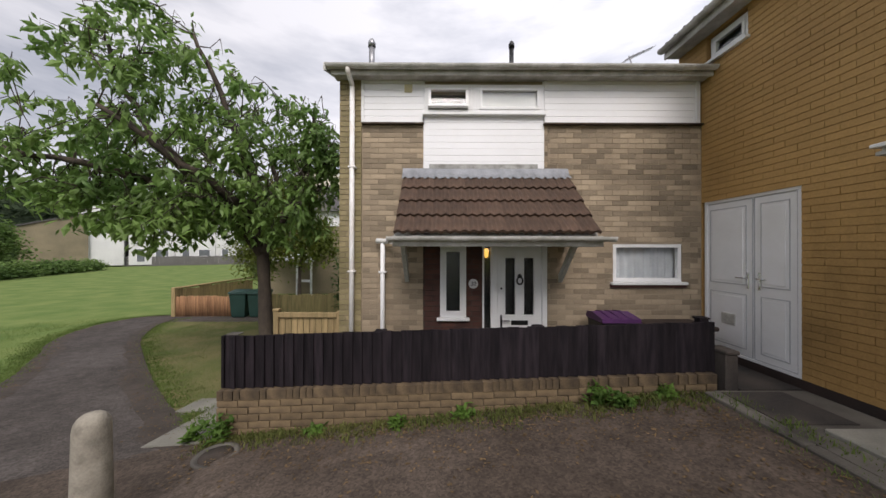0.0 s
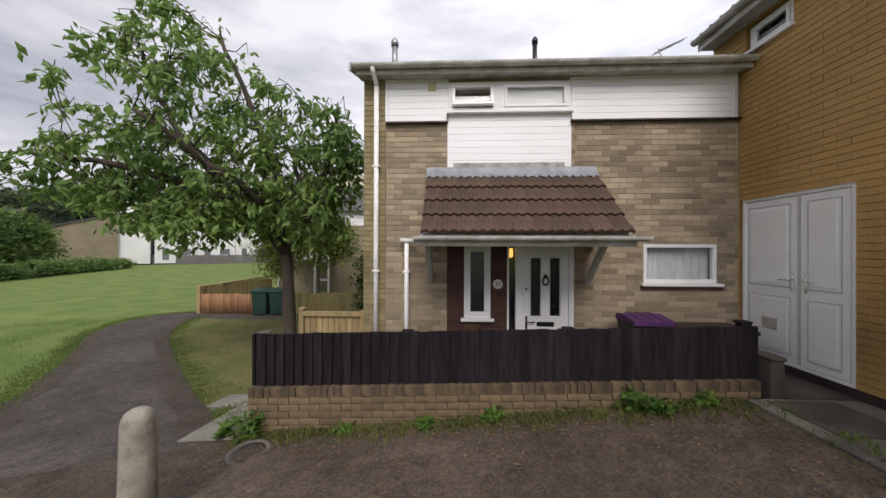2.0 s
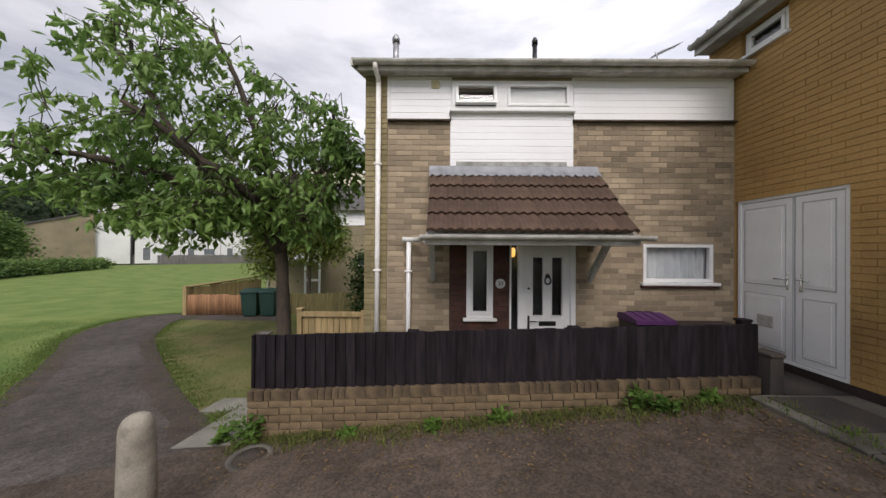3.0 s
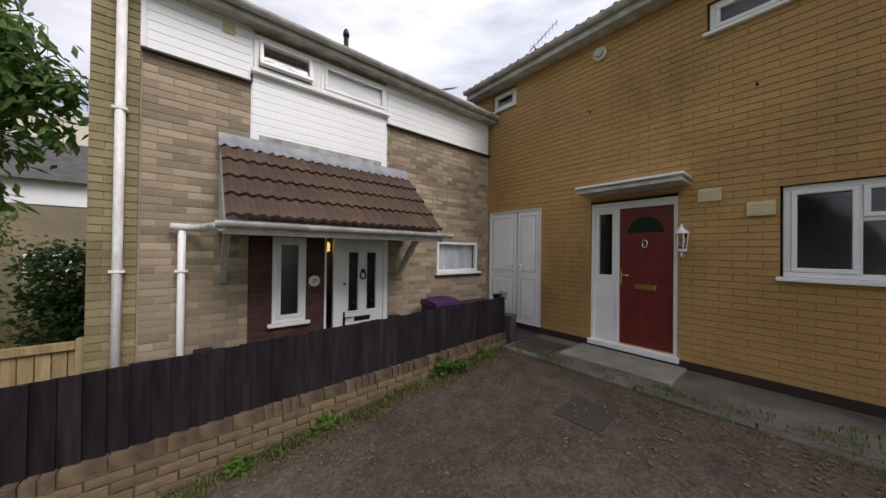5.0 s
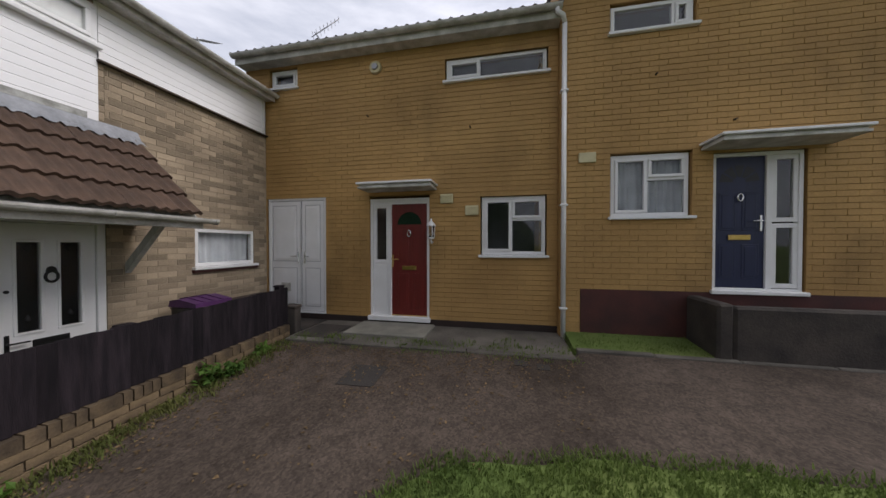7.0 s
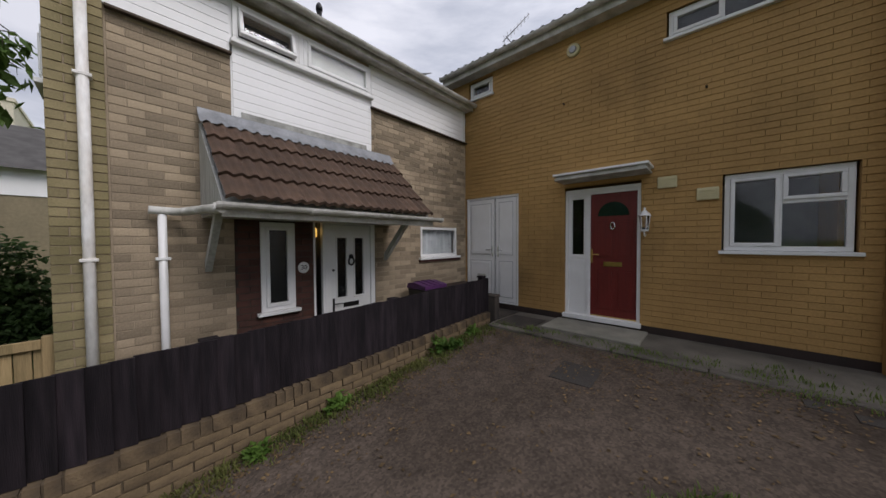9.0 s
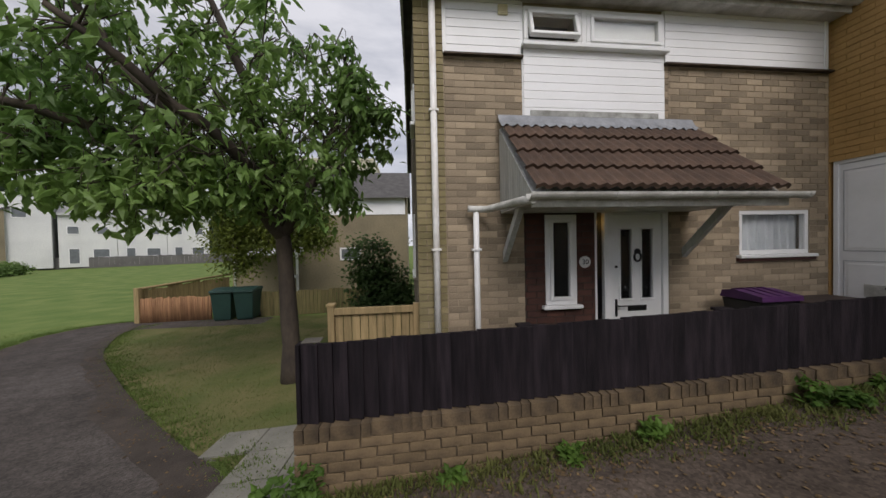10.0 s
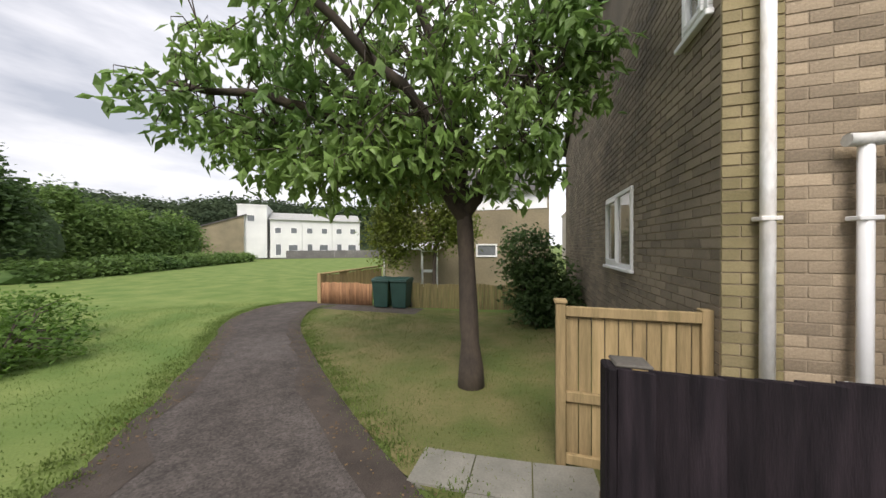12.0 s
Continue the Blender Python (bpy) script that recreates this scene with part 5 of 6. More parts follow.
def tree(name, label, trunk, trunk_r, limbs, lobes, twigs, leaf, seed, size=0.12, per=11, spread=0.2, droop=0.7, shell=0.25):
    """trunk and limbs are lists of points; twigs reach from the nearest limb to places in the lobes and carry the leaves."""
    r = random.Random(seed)
    t = thing(name, label, "tree")
    pts = resample(trunk, 0.3)
    bm = tube(pts, [trunk_r * (1.35 - 0.35 * min(1, i / 2.0)) * (1 - 0.35 * i / len(pts)) * (1 + 0.05 * math.sin(i * 2.3)) for i in range(len(pts))], 14)
    part("trunk", bm, BARK, t)
    nodes = []
    for limb in limbs:
        lp = resample(limb, 0.25)
        lp = [p + Vector((r.gauss(0, 0.02), r.gauss(0, 0.02), r.gauss(0, 0.02))) for p in lp]
        lp[0] = Vector(limb[0])
        k = len(lp)
        part("limb", tube(lp, [trunk_r * 0.64 * (1 - 0.85 * i / k) + 0.010 for i in range(k)], 9), BARK, t)
        nodes += [(p, trunk_r * 0.4 * (1 - 0.85 * i / k) + 0.006) for i, p in enumerate(lp) if i > 1]
    spots, bm = [], bmesh.new()
    for _ in range(twigs):
        e = in_lobes(lobes, r, shell)
        s, rad = min(nodes, key=lambda q: (q[0] - e).length + 0.35 * max(0, q[0].z - e.z))
        m1 = s.lerp(e, 0.5) + Vector((r.gauss(0, 0.08), r.gauss(0, 0.08), 0.12 + r.gauss(0, 0.06)))
        tip = e + Vector((0, 0, -0.10))
        tube([s, m1, e, tip], [min(rad, 0.016), 0.009, 0.005, 0.002], 4, bm, False)
        if r.random() < 0.5:
            nodes.append((m1, 0.009))
        for q in (0.1, 0.4, 0.7, 1.0):
            if q == 1.0 or (s - e).length > 0.5:
                p = m1.lerp(tip, q)
                spots.append((p.x, p.y, p.z))
    part("twig", bm, BARK, t, kind="stuff")
    leaf_cloud("crown", spots, leaf, t, r, size, per, spread, droop, 0.23, label="layered crown of drooping green leaves")
    return t


TX, TY, TZ = -1.77, 1.57, -0.98


def crown(p):
    """Places of the crown about the trunk."""
    return (TX + 0.92 * (p[0] + 1.98), TY + 0.92 * (p[1] - 2.14), 1.3 + 0.93 * (p[2] - 1.3))



lobes = [((-3.7, 1.7, 4.2), (2.6, 2.0, 1.7)), ((-3.7, 1.7, 4.2), (2.6, 2.0, 1.7)), ((-2.0, 2.2, 3.7), (1.7, 1.7, 1.5)), ((-5.2, 1.3, 3.1), (1.8, 1.4, 0.9)), ((-4.3, 1.7, 5.7), (1.2, 1.0, 1.0)), ((-2.2, 1.6, 2.6), (1.5, 1.3, 0.7)), ((-0.9, 2.0, 3.7), (0.9, 0.9, 1.1)), ((-1.6, 1.8, 2.35), (1.0, 0.9, 0.7)), ((-2.8, 1.5, 2.3), (1.0, 0.9, 0.6))]
limbs = [
    [(-2.07, 2.12, 1.35), (-2.6, 1.9, 2.2), (-3.4, 1.7, 3.1), (-4.3, 1.5, 4.3), (-4.8, 1.4, 5.6)],
    [(-2.10, 2.10, 1.55), (-2.2, 2.1, 2.6), (-2.5, 1.9, 3.8), (-2.9, 1.8, 5.0), (-3.3, 1.7, 5.9)],
    [(-2.05, 2.12, 1.45), (-1.6, 2.2, 2.3), (-1.2, 2.2, 3.3), (-0.9, 2.1, 4.4)],
    [(-2.8, 1.85, 2.45), (-3.9, 1.4, 2.8), (-5.0, 1.1, 3.1), (-6.2, 0.9, 3.3)],
    [(-2.2, 2.0, 2.2), (-2.5, 1.3, 2.7), (-3.0, 0.7, 3.2), (-3.6, 0.3, 3.8)],
    [(-2.1, 2.2, 2.3), (-2.2, 2.9, 3.0), (-2.6, 3.4, 3.9)],
    [(-3.3, 1.7, 3.0), (-4.2, 2.2, 3.5), (-5.2, 2.5, 4.2), (-5.7, 2.4, 4.8)],
]
lobes = [(crown(c), tuple(0.92 * v for v in r)) for c, r in lobes] + [((-0.62, 1.45, 3.25), (0.72, 0.8, 0.8)), ((-2.2, 1.4, 3.8), (1.0, 1.0, 0.9)), ((-4.3, 1.0, 2.35), (1.5, 1.0, 0.55)), ((-3.1, 0.9, 2.05), (1.2, 0.9, 0.5)), ((-4.9, 1.2, 3.0), (1.3, 1.0, 0.8)), ((-3.4, 1.2, 3.2), (1.6, 1.2, 0.9))]
limbs = [[crown(p) for p in limb] for limb in limbs]
tree("cherry_tree", "cherry tree with dark bark and drooping green leaves", [(TX, TY, TZ - 0.1), (TX, TY, TZ + 0.3), (TX - 0.03, TY, 0.0), (TX - 0.06, TY, 0.8), (TX - 0.10, TY - 0.02, 1.7)], 0.145, limbs, lobes, 920, LEAF, 11, 0.185, 7, 0.08, 0.62, 0.2)
tree("garden_tree", "slender yellow-green tree behind the fence", [(-4.6, 8.9, -1.2), (-4.6, 8.9, 0.3), (-4.5, 8.9, 1.5)], 0.09,
     [[(-4.5, 8.9, 1.0), (-4.0, 8.8, 1.8), (-3.4, 8.8, 2.6)], [(-4.5, 8.9, 1.2), (-4.9, 8.9, 2.2), (-5.2, 9.0, 3.2), (-5.1, 9.0, 4.2)], [(-4.55, 8.9, 1.4), (-4.4, 9.2, 2.4), (-4.2, 9.2, 3.4)]],
     [((-5.4, 9.0, 2.4), (1.7, 0.9, 1.7)), ((-6.5, 9.0, 1.6), (1.0, 0.8, 1.6)), ((-3.9, 8.8, 2.0), (1.0, 0.7, 1.1)), ((-5.0, 9.0, 3.9), (1.3, 0.8, 1.0)), ((-6.4, 9.0, 2.9), (1.1, 0.8, 1.3))], 680, YLEAF, 5, 0.17, 20, 0.28, 0.3)


def bush(name, label, lobes, n, leaf, seed, size=0.1, per=12, spread=0.16, shell=0.5, category="shrub"):
    r = random.Random(seed)
    t = thing(name, label, category)
    bm = bmesh.new()
    root = Vector((lobes[0][0][0], lobes[0][0][1], ground_z(lobes[0][0][0], lobes[0][0][1]) - 0.05))
    spots = []
    for _ in range(n):
        e = in_lobes(lobes, r, shell)
        if e.z < ground_z(e.x, e.y):
            e.z = ground_z(e.x, e.y) + 0.1
        spots.append(tuple(e))
        if _ % 6 == 0:
            tube([(e.x * 0.3 + root.x * 0.7, e.y * 0.3 + root.y * 0.7, root.z), e.lerp(root, 0.4) + Vector((0, 0, 0.2)), e], [0.02, 0.012, 0.004], 4, bm, False)
    part("stem", bm, BARK, t, kind="stuff")
    leaf_cloud("foliage", spots, leaf, t, r, size, per, spread, 0.2, label="dense leafy mass")
    return t


bush("garden_shrub", "dark rounded shrub against the house's gable", [((-0.72, 5.4, -0.15), (0.85, 0.75, 0.9)), ((-1.05, 5.5, 0.75), (0.65, 0.6, 0.75)), ((-0.45, 5.3, -0.45), (0.6, 0.6, 0.6))], 480, DLEAF, 8, 0.13, 14, 0.15)
bush("bramble_patch", "low tangle of brambles at the path's edge", [((-9.5, 0.1, -0.75), (1.3, 1.0, 0.6)), ((-11.2, 0.9, -0.65), (1.4, 1.1, 0.75)), ((-8.9, -0.9, -0.8), (1.0, 0.9, 0.5))], 620, WEED, 9, 0.10, 14, 0.14)


# ---- distance ----
def hedge(name, label, a, b, high, deep, n, leaf, seed, size, per, spread, crowns=0):
    r = random.Random(seed)
    t = thing(name, label, "hedge")
    a, b = Vector(a), Vector(b)
    d = b - a
    side = Vector((-d.y, d.x)).normalized()
    spots = []
    bm = bmesh.new()
    m = 24
    for k in range(m):
        p = a + d * ((k + 0.5) / m)
        hh = high * (0.62 + 0.25 * noise.noise((k * 0.5, seed, 0)))
        bmesh.ops.create_icosphere(bm, subdivisions=2, radius=1, matrix=Matrix.LocRotScale((p.x, p.y, ground_z(p.x, p.y) + hh * 0.35), None, (d.length / m * 0.9, deep * 0.42, hh * 0.55)))
    for v in bm.verts:
        v.co += Vector((noise.noise(v.co * 1.3), noise.noise(v.co * 1.3 + Vector((9, 0, 0))), noise.noise(v.co * 1.3 + Vector((0, 9, 0))))) * 0.3
    part("thicket", bm, leaf, t)
    for _ in range(n):
        u, v = r.random(), r.uniform(-1, 1)
        hh = high * (0.72 + 0.35 * noise.noise((u * 12, seed, 0)) + 0.12 * noise.noise((u * 45, seed, 3)))
        if crowns:
            hh *= 0.66 + 0.42 * abs(math.sin(math.pi * (u * crowns + 0.3 * noise.noise((u * 5, seed, 8))))) ** 0.6
        z = hh * math.sqrt(max(0.0, 1 - v * v)) * r.uniform(0.75, 1.05)
        p = a + d * u + side * (v * deep / 2)
        spots.append((p.x, p.y, ground_z(p.x, p.y) + z))
    leaf_cloud("foliage", spots, leaf, t, r, size, per, spread, 0.1, 0.45)
    return t


hedge("bramble_hedge", "long low bramble hedge across the field", (-30, 7.0), (-42, 33), 1.5, 3.0, 1300, HLEAF, 3, 0.26, 9, 0.3)
hedge("hedgerow_trees", "line of leafy trees beyond the bramble hedge", (-36, 2), (-46, 27), 7.6, 6.0, 2100, HLEAF, 4, 0.32, 22, 0.55, 6)
hedge("hedgerow_trees", "darker clump of tall trees at the field's edge", (-33, -6), (-35, 9), 10.2, 7.0, 1700, DLEAF, 6, 0.32, 22, 0.55, 3)


def far_house(name, label, x, y, ang, width, deep, high, roof, wall, windows, roof_m=ROOFGREY, pitch=0.45, base=-1.3):
    h = thing(name, label, "house", pose(x, y, base, 0, 0, ang))
    part("wall", box(0, width, 0, deep, 0, high), wall, h)
    if roof == "gable":
        part("roof", prism([(-0.4, high - 0.1), (deep / 2, high + deep * pitch / 2), (deep + 0.4, high - 0.1), (deep / 2, high + deep * pitch / 2 + 0.25)], -0.2, width + 0.2), roof_m, h)
        part("gable_end", prism([(0, high), (deep / 2, high + deep * pitch / 2), (deep, high)], 0.0, width), wall, h)
    elif roof == "mono":
        part("roof", prism([(-0.4, high), (-0.4, high + 0.2), (deep + 0.4, high + deep * pitch + 0.2), (deep + 0.4, high + deep * pitch)], -0.2, width + 0.2), roof_m, h)
        part("gable_end", prism([(0, high), (deep, high + deep * pitch), (deep, high)], 0.0, width), wall, h)
    else:
        part("parapet", box(-0.1, width + 0.1, -0.1, deep + 0.1, high, high + 0.25), wall, h)
    for wx, wz, ww, wh in windows:
        w = part("window", frame_bm(wx, wx + ww, wz, wz + wh, 0.08, -0.06, 0.02), WHITE, h)
        part("pane", box(wx + 0.08, wx + ww - 0.08, -0.02, 0.0, wz + 0.08, wz + wh - 0.08), GREYPANE, w)
    return h


# the neighbouring terrace behind the mossy fence
far_house("neighbour_house", "buff brick terraced house behind the mossy fence", -9.0, 13.0, 0, 9.0, 8, 5.1, "gable", FARBRICK, [(5.4, 1.73, 1.08, 0.67)], pitch=0.5)
nb = thing("neighbour_porch", "white lean-to porch roof with a glazed white door", "porch", pose(-9.0, 13.0, -1.3))
part("porch_roof", prism([(0.0, 2.55), (-1.0, 2.2), (-1.0, 2.12), (0.0, 2.45)], 1.2, 3.7), WHITE, nb)
part("porch_door", frame_bm(2.66, 3.55, 0.0, 2.12, 0.1, -0.9, -0.83), WHITE, nb)
part("porch_rail", box(2.66, 3.55, -0.9, -0.83, 0.95, 1.08), WHITE, nb)
part("boarding", box(0.1, 8.9, -0.04, -0.002, 4.15, 5.05), SIDING, nb)
part("downpipe", tube([(0.15, -0.08, 0), (0.15, -0.08, 5.0)], 0.05, 8), WHITE, nb)

far_house("pink_house", "pale pink rendered house far behind", 3.5, 33, 0, 9, 8, 6.2, "flat", RENDER_PINK, [(0.6, 4.0, 1.4, 1.0), (2.2, 4.0, 1.0, 1.0)])
far_house("cream_block", "pale cream rendered block behind the terrace", -16, 33, 0, 12, 9, 12.6, "flat", RENDER_CREAM, [])
for k in range(3):
    far_house("white_house", "white rendered terraced house across the field", -45.6 + 4.02 * k, 40.7 + 3.38 * k, 40, 5.2, 9, 7.0, "gable", RENDER_WHITE, [(0.7, 4.4, 1.1, 1.1), (3.3, 4.4, 1.1, 1.1), (0.8, 0.4, 1.0, 2.1), (2.9, 1.2, 1.6, 1.2)], roof_m=FLASH, pitch=0.3, base=-0.9)
far_house("white_block", "taller white rendered end block across the field", -49.2, 37.4, 40, 4.4, 9, 9.2, "flat", RENDER_WHITE, [(1.4, 6.4, 1.2, 1.2)], base=-0.9)
far_house("brick_house", "brown brick house end with a single-slope roof", -59.0, 36.8, -37.2, 8, 7.3, 4.6, "mono", FARBRICK, [], pitch=0.40, base=-0.9)
for k in range(3):
    far_house("terrace_house", "small terraced house with a white garage front", -68 - 4.5 * k, 42 + 3 * k, 45, 5, 8, 3.2, "gable", FARBRICK, [(0.8, 0.4, 2.0, 2.0), (3.3, 1.2, 1.0, 1.0)], pitch=0.4)
far_house("cream_house", "cream rendered house beyond the hedge", -67.5, 32.8, 55, 7, 8, 6.6, "flat", RENDER_CREAM, [(1.0, 4.2, 1.8, 1.0), (4.2, 4.2, 1.8, 1.0)])
rr = random.Random(21)
for k in range(9):
    far_house("hillside_house", "distant hillside house with a dark roof", -150 - rr.uniform(0, 60), 80 + k * 12, rr.uniform(20, 60), 9, 7, 4, "gable", rr.choice((RENDER_WHITE, FARBRICK, RENDER_PINK)), [(1.2, 1.6, 1.6, 1.2), (5, 1.6, 1.6, 1.2)], base=7 + rr.uniform(0, 6))
picket_fence("far_fence", "grey boarded garden fence below the white flats", (-52, 37), (-27, 53), 1.5, FARDARK, 0.5, 0.49)


def hill(name, label, x0, y0, x1, y1, deep, high, seed):
    bm = bmesh.new()
    n, m = 70, 10
    d, side = Vector((x1 - x0, y1 - y0)), Vector((-(y1 - y0), x1 - x0)).normalized()
    g = [[bm.verts.new((x0 + d.x * i / n + side.x * deep * (j / m - 0.5), y0 + d.y * i / n + side.y * deep * (j / m - 0.5),
          -3 + high * math.sin(math.pi * j / m) * (0.55 + 0.45 * math.sin(math.pi * i / n)) * (0.9 + 0.25 * noise.noise((i * 0.09, seed, 0))))) for j in range(m + 1)] for i in range(n + 1)]
    for i in range(n):
        for j in range(m):
            bm.faces.new((g[i][j], g[i + 1][j], g[i + 1][j + 1], g[i][j + 1])).smooth = True
    tops = [tuple(g[i][j].co) for i in range(n + 1) for j in range(2, 7)]
    ob = part(name, bm, FAR_WOOD, None, label, "structure")
    r = random.Random(seed)
    spots = []
    for _ in range(3200):
        i, j = r.randrange(n), r.uniform(0.5, 6)
        a = Vector(ob.data.vertices[i * (m + 1) + int(j)].co)
        b = Vector(ob.data.vertices[(i + 1) * (m + 1) + int(j) + 1].co)
        p = Vector((a.x + (b.x - a.x) * r.random(), a.y + (b.y - a.y) * r.random(), max(a.z, b.z) + r.uniform(-1, 3.5)))
        spots.append(tuple(p))
    leaf_cloud("woodland", spots, FAR_WOOD, ob, r, 2.0, 12, 2.0, 0.1, 0.5, kind="stuff")


hill("backdrop_hill", "wooded ridge on the horizon", -330, 20, -60, 330, 160, 38, 2)

# ---- weeds and grass tufts ----
def tufts(name, label, spots, material, rng, high=0.12, blades=14, spread=0.06, width=0.006):
    n = len(spots) * blades
    r = np.random.RandomState(rng.randrange(10 ** 6))
    c = np.repeat(np.array([s[:3] for s in spots], float), blades, 0)
    sc = np.repeat(np.array([s[3] if len(s) > 3 else 1.0 for s in spots]), blades)
    c[:, :2] += r.normal(0, spread, (n, 2))
    az = r.uniform(0, 2 * np.pi, n)
    lean = r.uniform(0.1, 0.8, n)
    ln = high * sc * r.uniform(0.4, 1.2, n)
    d = np.stack([np.cos(az) * lean, np.sin(az) * lean, np.ones(n)], 1)
    s = np.stack([-np.sin(az), np.cos(az), np.zeros(n)], 1) * (width * sc)[:, None]
    L = ln[:, None]
    v = np.stack([c - s, c + s, c + d * L * 0.55 + s * 0.7, c + d * L * 0.55 - s * 0.7, c + d * L * np.array([1.25, 1.25, 0.85])], 1).reshape(-1, 3)
    b = np.arange(n)[:, None] * 5
    f = [tuple(q) for q in (b + np.array([[0, 1, 2, 3]])).tolist()] + [tuple(q) for q in (b + np.array([[3, 2, 4]])).tolist()]
    me = bpy.data.meshes.new(name)
    me.from_pydata(v.tolist(), [], f)
    me.materials.append(material)
    return tagged(new(name, me), label, "grass", kind="stuff")


g = random.Random(77)
spots = []
for _ in range(620):
    x = g.uniform(-0.75, 4.7)
    y = -1.24 - abs(g.gauss(0, 0.13))
    spots.append((x, y, ground_z(x, y) + 0.005, g.uniform(0.4, 1.3)))
tufts("wall_foot_grass", "straggling grass and moss along the foot of the garden wall", spots, DRYBLADE, g, 0.06, 14, 0.05)
spots = []
for _ in range(190):
    y = g.uniform(-5.4, -1.4)
    x = 4.66 + g.gauss(0, 0.06) if g.random() < 0.5 else 4.85 + abs(g.gauss(0, 0.12)) * (1.6 if y < -4 else 0.7)
    z = -0.085 if x > 4.7 else ground_z(x, y)
    spots.append((x, y, z, g.uniform(0.4, 1.2)))
for _ in range(260):
    x, y = g.uniform(5.04, 5.63), g.uniform(-7.0, -5.42)
    spots.append((x, y, -0.06 + 0.08 * (x - 5.02), g.uniform(0.3, 0.8)))
tufts("kerb_grass", "weedy grass growing along the concrete edging", spots, BLADE, g, 0.055, 14, 0.05, 0.004)
spots = []
for _ in range(1500):
    k = g.randrange(len(right_edge))
    p = right_edge[k]
    o = abs(g.gauss(0, 0.16))
    spots.append((p.x + o, p.y + o * 0.7, ground_z(p.x + o, p.y), g.uniform(0.4, 1.1)))
    p = left_edge[g.randrange(len(left_edge))]
    spots.append((p.x - 0.06 - o * 1.3, p.y - o * 0.7 + 0.05, ground_z(p.x - o, p.y), g.uniform(0.5, 1.3)))
tufts("path_edge_grass", "ragged grass along the footpath's edges", spots, BLADE, g, 0.034, 10, 0.09)
spots = []
for _ in range(5200):
    x, y = g.uniform(-6.5, 0.2), g.uniform(-0.6, 6.9)
    e = min(right_edge[::3], key=lambda p: abs(p.y - y))
    if x > e.x + 0.15:
        spots.append((x, y, ground_z(x, y), g.uniform(0.5, 1.0)))
tufts("lawn_grass", "short dry grass blades on the lawn", spots, DRYBLADE, g, 0.04, 9, 0.09, 0.004)
spots = []
for _ in range(4500):
    d = 1.2 + 13 * g.random() ** 1.6
    k = g.randrange(len(left_edge))
    p = left_edge[k]
    x, y = p.x - d * 0.8, p.y - d * 0.5 + g.uniform(-1, 1)
    spots.append((x, y, ground_z(x, y) - 0.02, g.uniform(0.6, 1.2)))
tufts("field_grass", "mown grass blades of the field beside the footpath", spots, BLADE, g, 0.032, 10, 0.16, 0.004)
spots = []
island_edge = lambda y: 2.66 + 0.50 * (1 - math.exp((y + 3.7) * 0.9)) - 0.3 * math.exp((y + 3.7) * 9) + 0.03 * math.sin(y * 7)
rows = [((0.9, y), (island_edge(y), y)) for y in np.arange(-9.0, -3.69, 0.1)]
strip("grass_island", rows, GRASS, 12, 0.02, "rough grass island in the parking court")
for _ in range(3400):
    y = g.uniform(-7.6, -3.7)
    x = g.uniform(0.93, island_edge(y) + 0.05)
    spots.append((x, y, ground_z(x, y) + 0.02, g.uniform(0.6, 1.2)))
tufts("island_grass", "long green grass blades on the island", spots, BLADE, g, 0.05, 12, 0.05, 0.005)


def weed(x, y, z, size, seed, name="weed", label="leafy green weed at the foot of the wall"):
    r = random.Random(seed)
    t = thing(name, label, "weed")
    size *= 0.75
    sp = [(x + r.gauss(0, size * 0.3), y + r.gauss(0, size * 0.22), z + r.uniform(0.02, size)) for _ in range(int(14 + size * 60))]
    leaf_cloud("leaves", sp, WEED, t, r, 0.075, 5, 0.03, -0.2, 0.3)


for i, (x, dy, s) in enumerate(((-0.62, -0.07, 0.34), (0.45, -0.12, 0.09), (1.35, -0.14, 0.11), (2.05, -0.1, 0.14), (3.55, -0.12, 0.28), (3.75, -0.2, 0.16), (4.3, -0.1, 0.14), (-0.95, -0.02, 0.16))):
    weed(x, -1.2 + dy, ground_z(x, -1.2 + dy), s, 100 + i)

# dead leaves and twigs on the asphalt
spots = []
for _ in range(260):
    e = (EDGE_L if g.random() < 0.5 else EDGE_R)[g.randrange(len(EDGE_L) * 2 // 3)]
    t = g.random()
    x, y = e[0][0] + t * (e[1][0] - e[0][0]) + g.gauss(0, 0.08), e[0][1] + t * (e[1][1] - e[0][1]) + g.gauss(0, 0.08)
    spots.append((x, y, ground_z(x, y) + 0.018))
for _ in range(900):
    if g.random() < 0.45:
        x, y = g.uniform(-0.8, 4.6), -1.28 - abs(g.gauss(0, 0.35))
    elif g.random() < 0.6:
        x, y = 4.62 - abs(g.gauss(0, 0.5)), g.uniform(-5.3, -1.4)
    else:
        x, y = g.uniform(1.0, 4.6), g.uniform(-4.5, -1.4)
    spots.append((x, y, ground_z(x, y) + 0.018))
leaf_cloud("leaf_litter", spots, LITTER, None, g, 0.035, 3, 0.05, 0.0, 0.3, "dead leaves and grit strewn on the asphalt", "stuff")
for a in [o for o in scene.objects if o.name == "leaf_litter"]:
    for v in a.data.vertices:
        v.co.z = ground_z(v.co.x, v.co.y) + 0.016 + 0.01 * g.random()

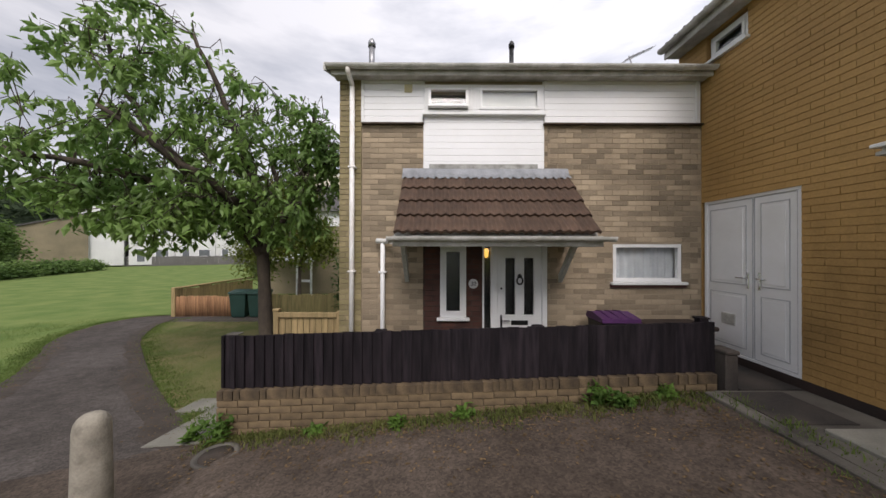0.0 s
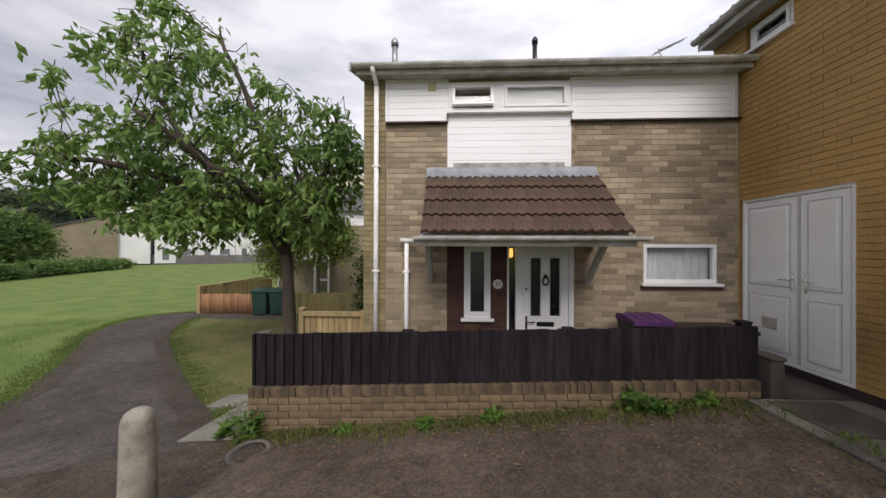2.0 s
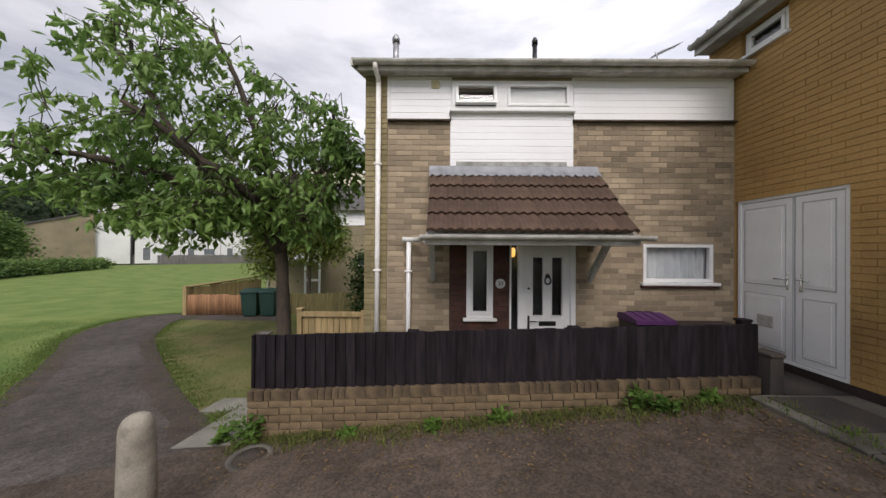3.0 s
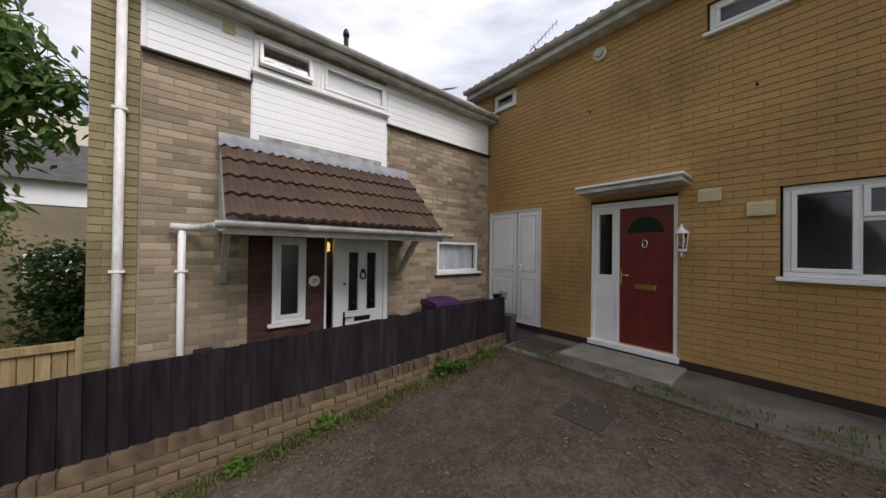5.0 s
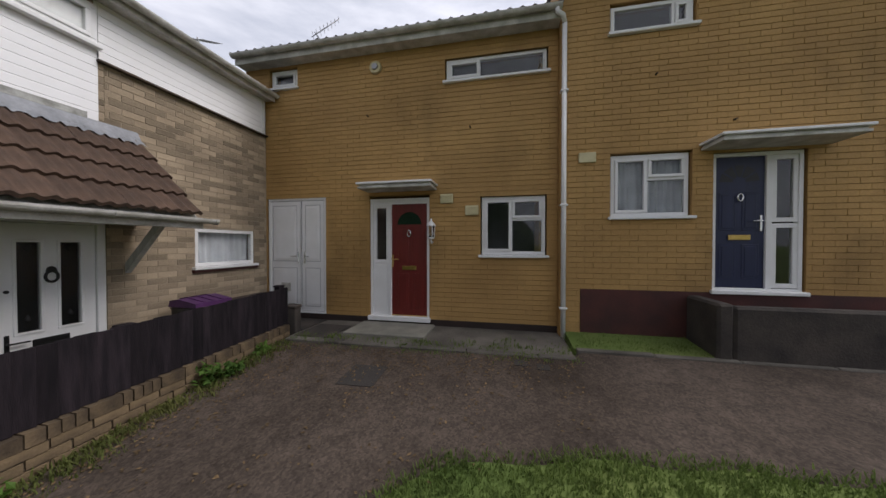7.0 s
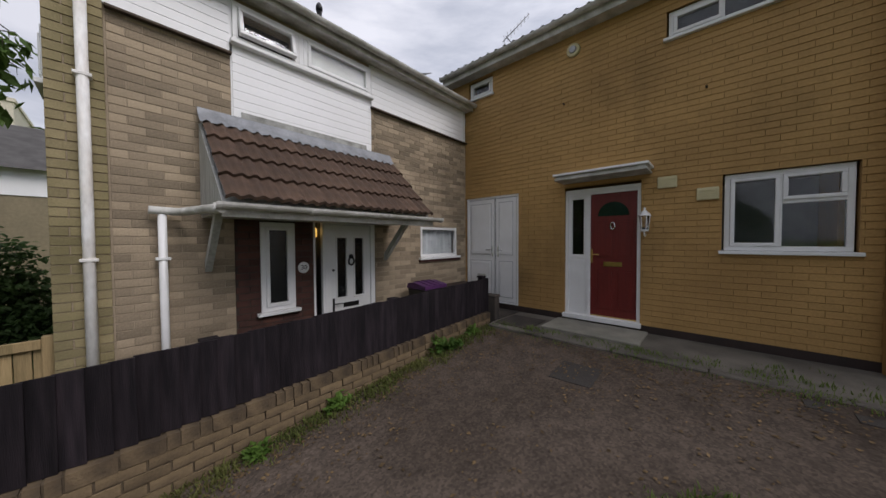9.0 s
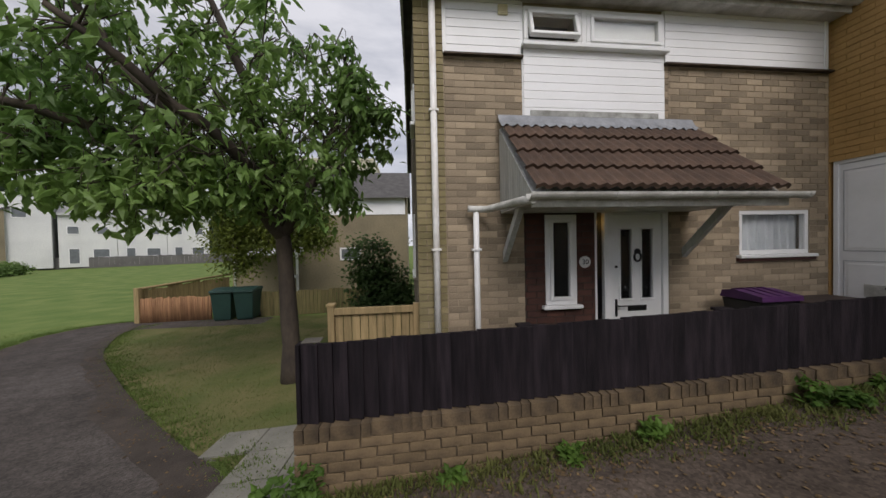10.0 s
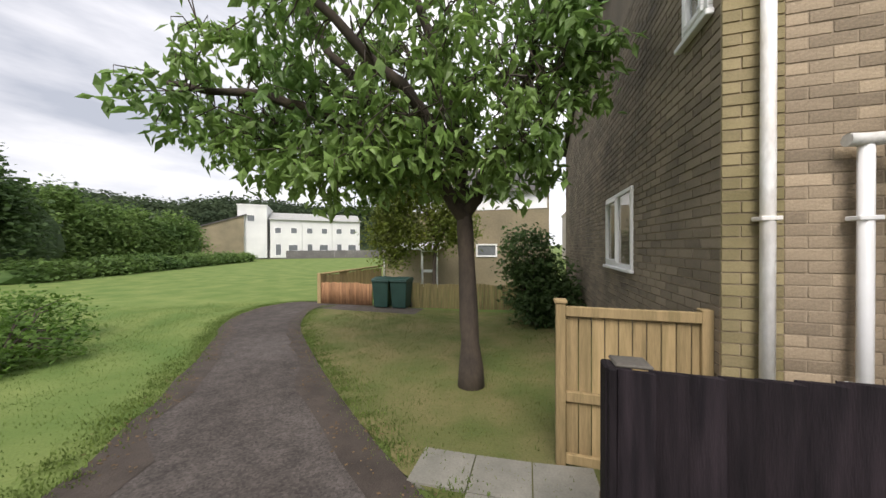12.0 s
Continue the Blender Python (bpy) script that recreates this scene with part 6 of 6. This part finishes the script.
# ---- brickwork, laid last ----
rb = random.Random(9)
near = lambda u, z: u < 1.55 and z > -0.6 or u > 3.4 and 0.2 < z < 1.3
part("pilaster", box(0.252, 0.583, -0.004, 0.0135, BASE, 4.05), MORTAR, HOUSE)
strip_b = courses(0.25, 0.585, BASE, 4.05, [], 0.24, 0.08, 0.008, rb)
lay_bricks(front_wall, strip_b, BUFF_EDGE, -0.012, -0.003, rb)
left_b = courses(0.60, 1.53, BASE, 3.365, [], 0.24, 0.08, 0.008, rb)
right_b = courses(3.44, 5.80, BASE, 3.365, [(4.45, 5.51, 0.935, 1.55)], 0.24, 0.08, 0.008, rb)
mid_b = courses(3.38, 3.44, 1.62, 3.365, [], 0.24, 0.08, 0.010, rb)
lay_bricks(front_wall, left_b + right_b + mid_b, BUFF, 0.0105, 0.0142, rb, single=near)
lay_bricks(porch, courses(1.535, 2.435, -0.6, 1.60, [(1.79, 2.19, 0.37, 1.52)], 0.24, 0.08, 0.010, rb), REDBRICK, 0.018, 0.032, rb)
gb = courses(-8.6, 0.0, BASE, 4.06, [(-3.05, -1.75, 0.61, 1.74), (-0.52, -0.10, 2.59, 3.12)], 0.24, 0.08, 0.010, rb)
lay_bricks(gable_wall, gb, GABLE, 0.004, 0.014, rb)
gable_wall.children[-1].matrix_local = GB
lay_bricks(red_wall, courses(0.0, U(-5.32), 0.02, 4.68, red_holes, 0.24, 0.08, 0.008, rb, upright=0.0012), OCHRE, 0.0055, 0.0125, rb, uneven=0.004, e=0.0012)
lay_bricks(blue_wall, courses(0.0, 6.2, 0.645, 5.32, blue_holes, 0.24, 0.08, 0.008, rb, upright=0.0012), OCHRE, 0.0055, 0.0125, rb, uneven=0.004, e=0.0012)
lay_bricks(blue_wall, courses(0.0, 0.29, -0.1, 0.645, [], 0.24, 0.08, 0.0035, rb), OCHRE, -0.006, 0.0, rb, e=0.001)
rects = []
k = 0
for row in range(9):
    x = WX0 - (row % 2) * 0.12
    while x < WX1:
        u, v = max(x, WX0), min(x + 0.23, WX1)
        top = wall_top((u + v) / 2) - 0.115 - row * 0.08
        if v - u > 0.04 and top > ground_z(u, -1.2) - 0.02:
            rects.append((u, v, top - 0.07, top))
        x += 0.24
copings = []
x = WX0
while x < WX1 - 0.05:
    wd = rb.choice((0.075, 0.075, 0.11, 0.225))
    copings.append((x, min(x + wd - 0.008, WX1), wall_top(x) - 0.108, wall_top(x)))
    x += wd
lay_bricks(core, rects, LOWBRICK, -1.203, -1.19, rb, single=lambda u, z: True, uneven=0.008)
lay_bricks(core, copings, LOWBRICK, -1.204, -1.0, rb, single=lambda u, z: True, name="coping_brick", uneven=0.008)
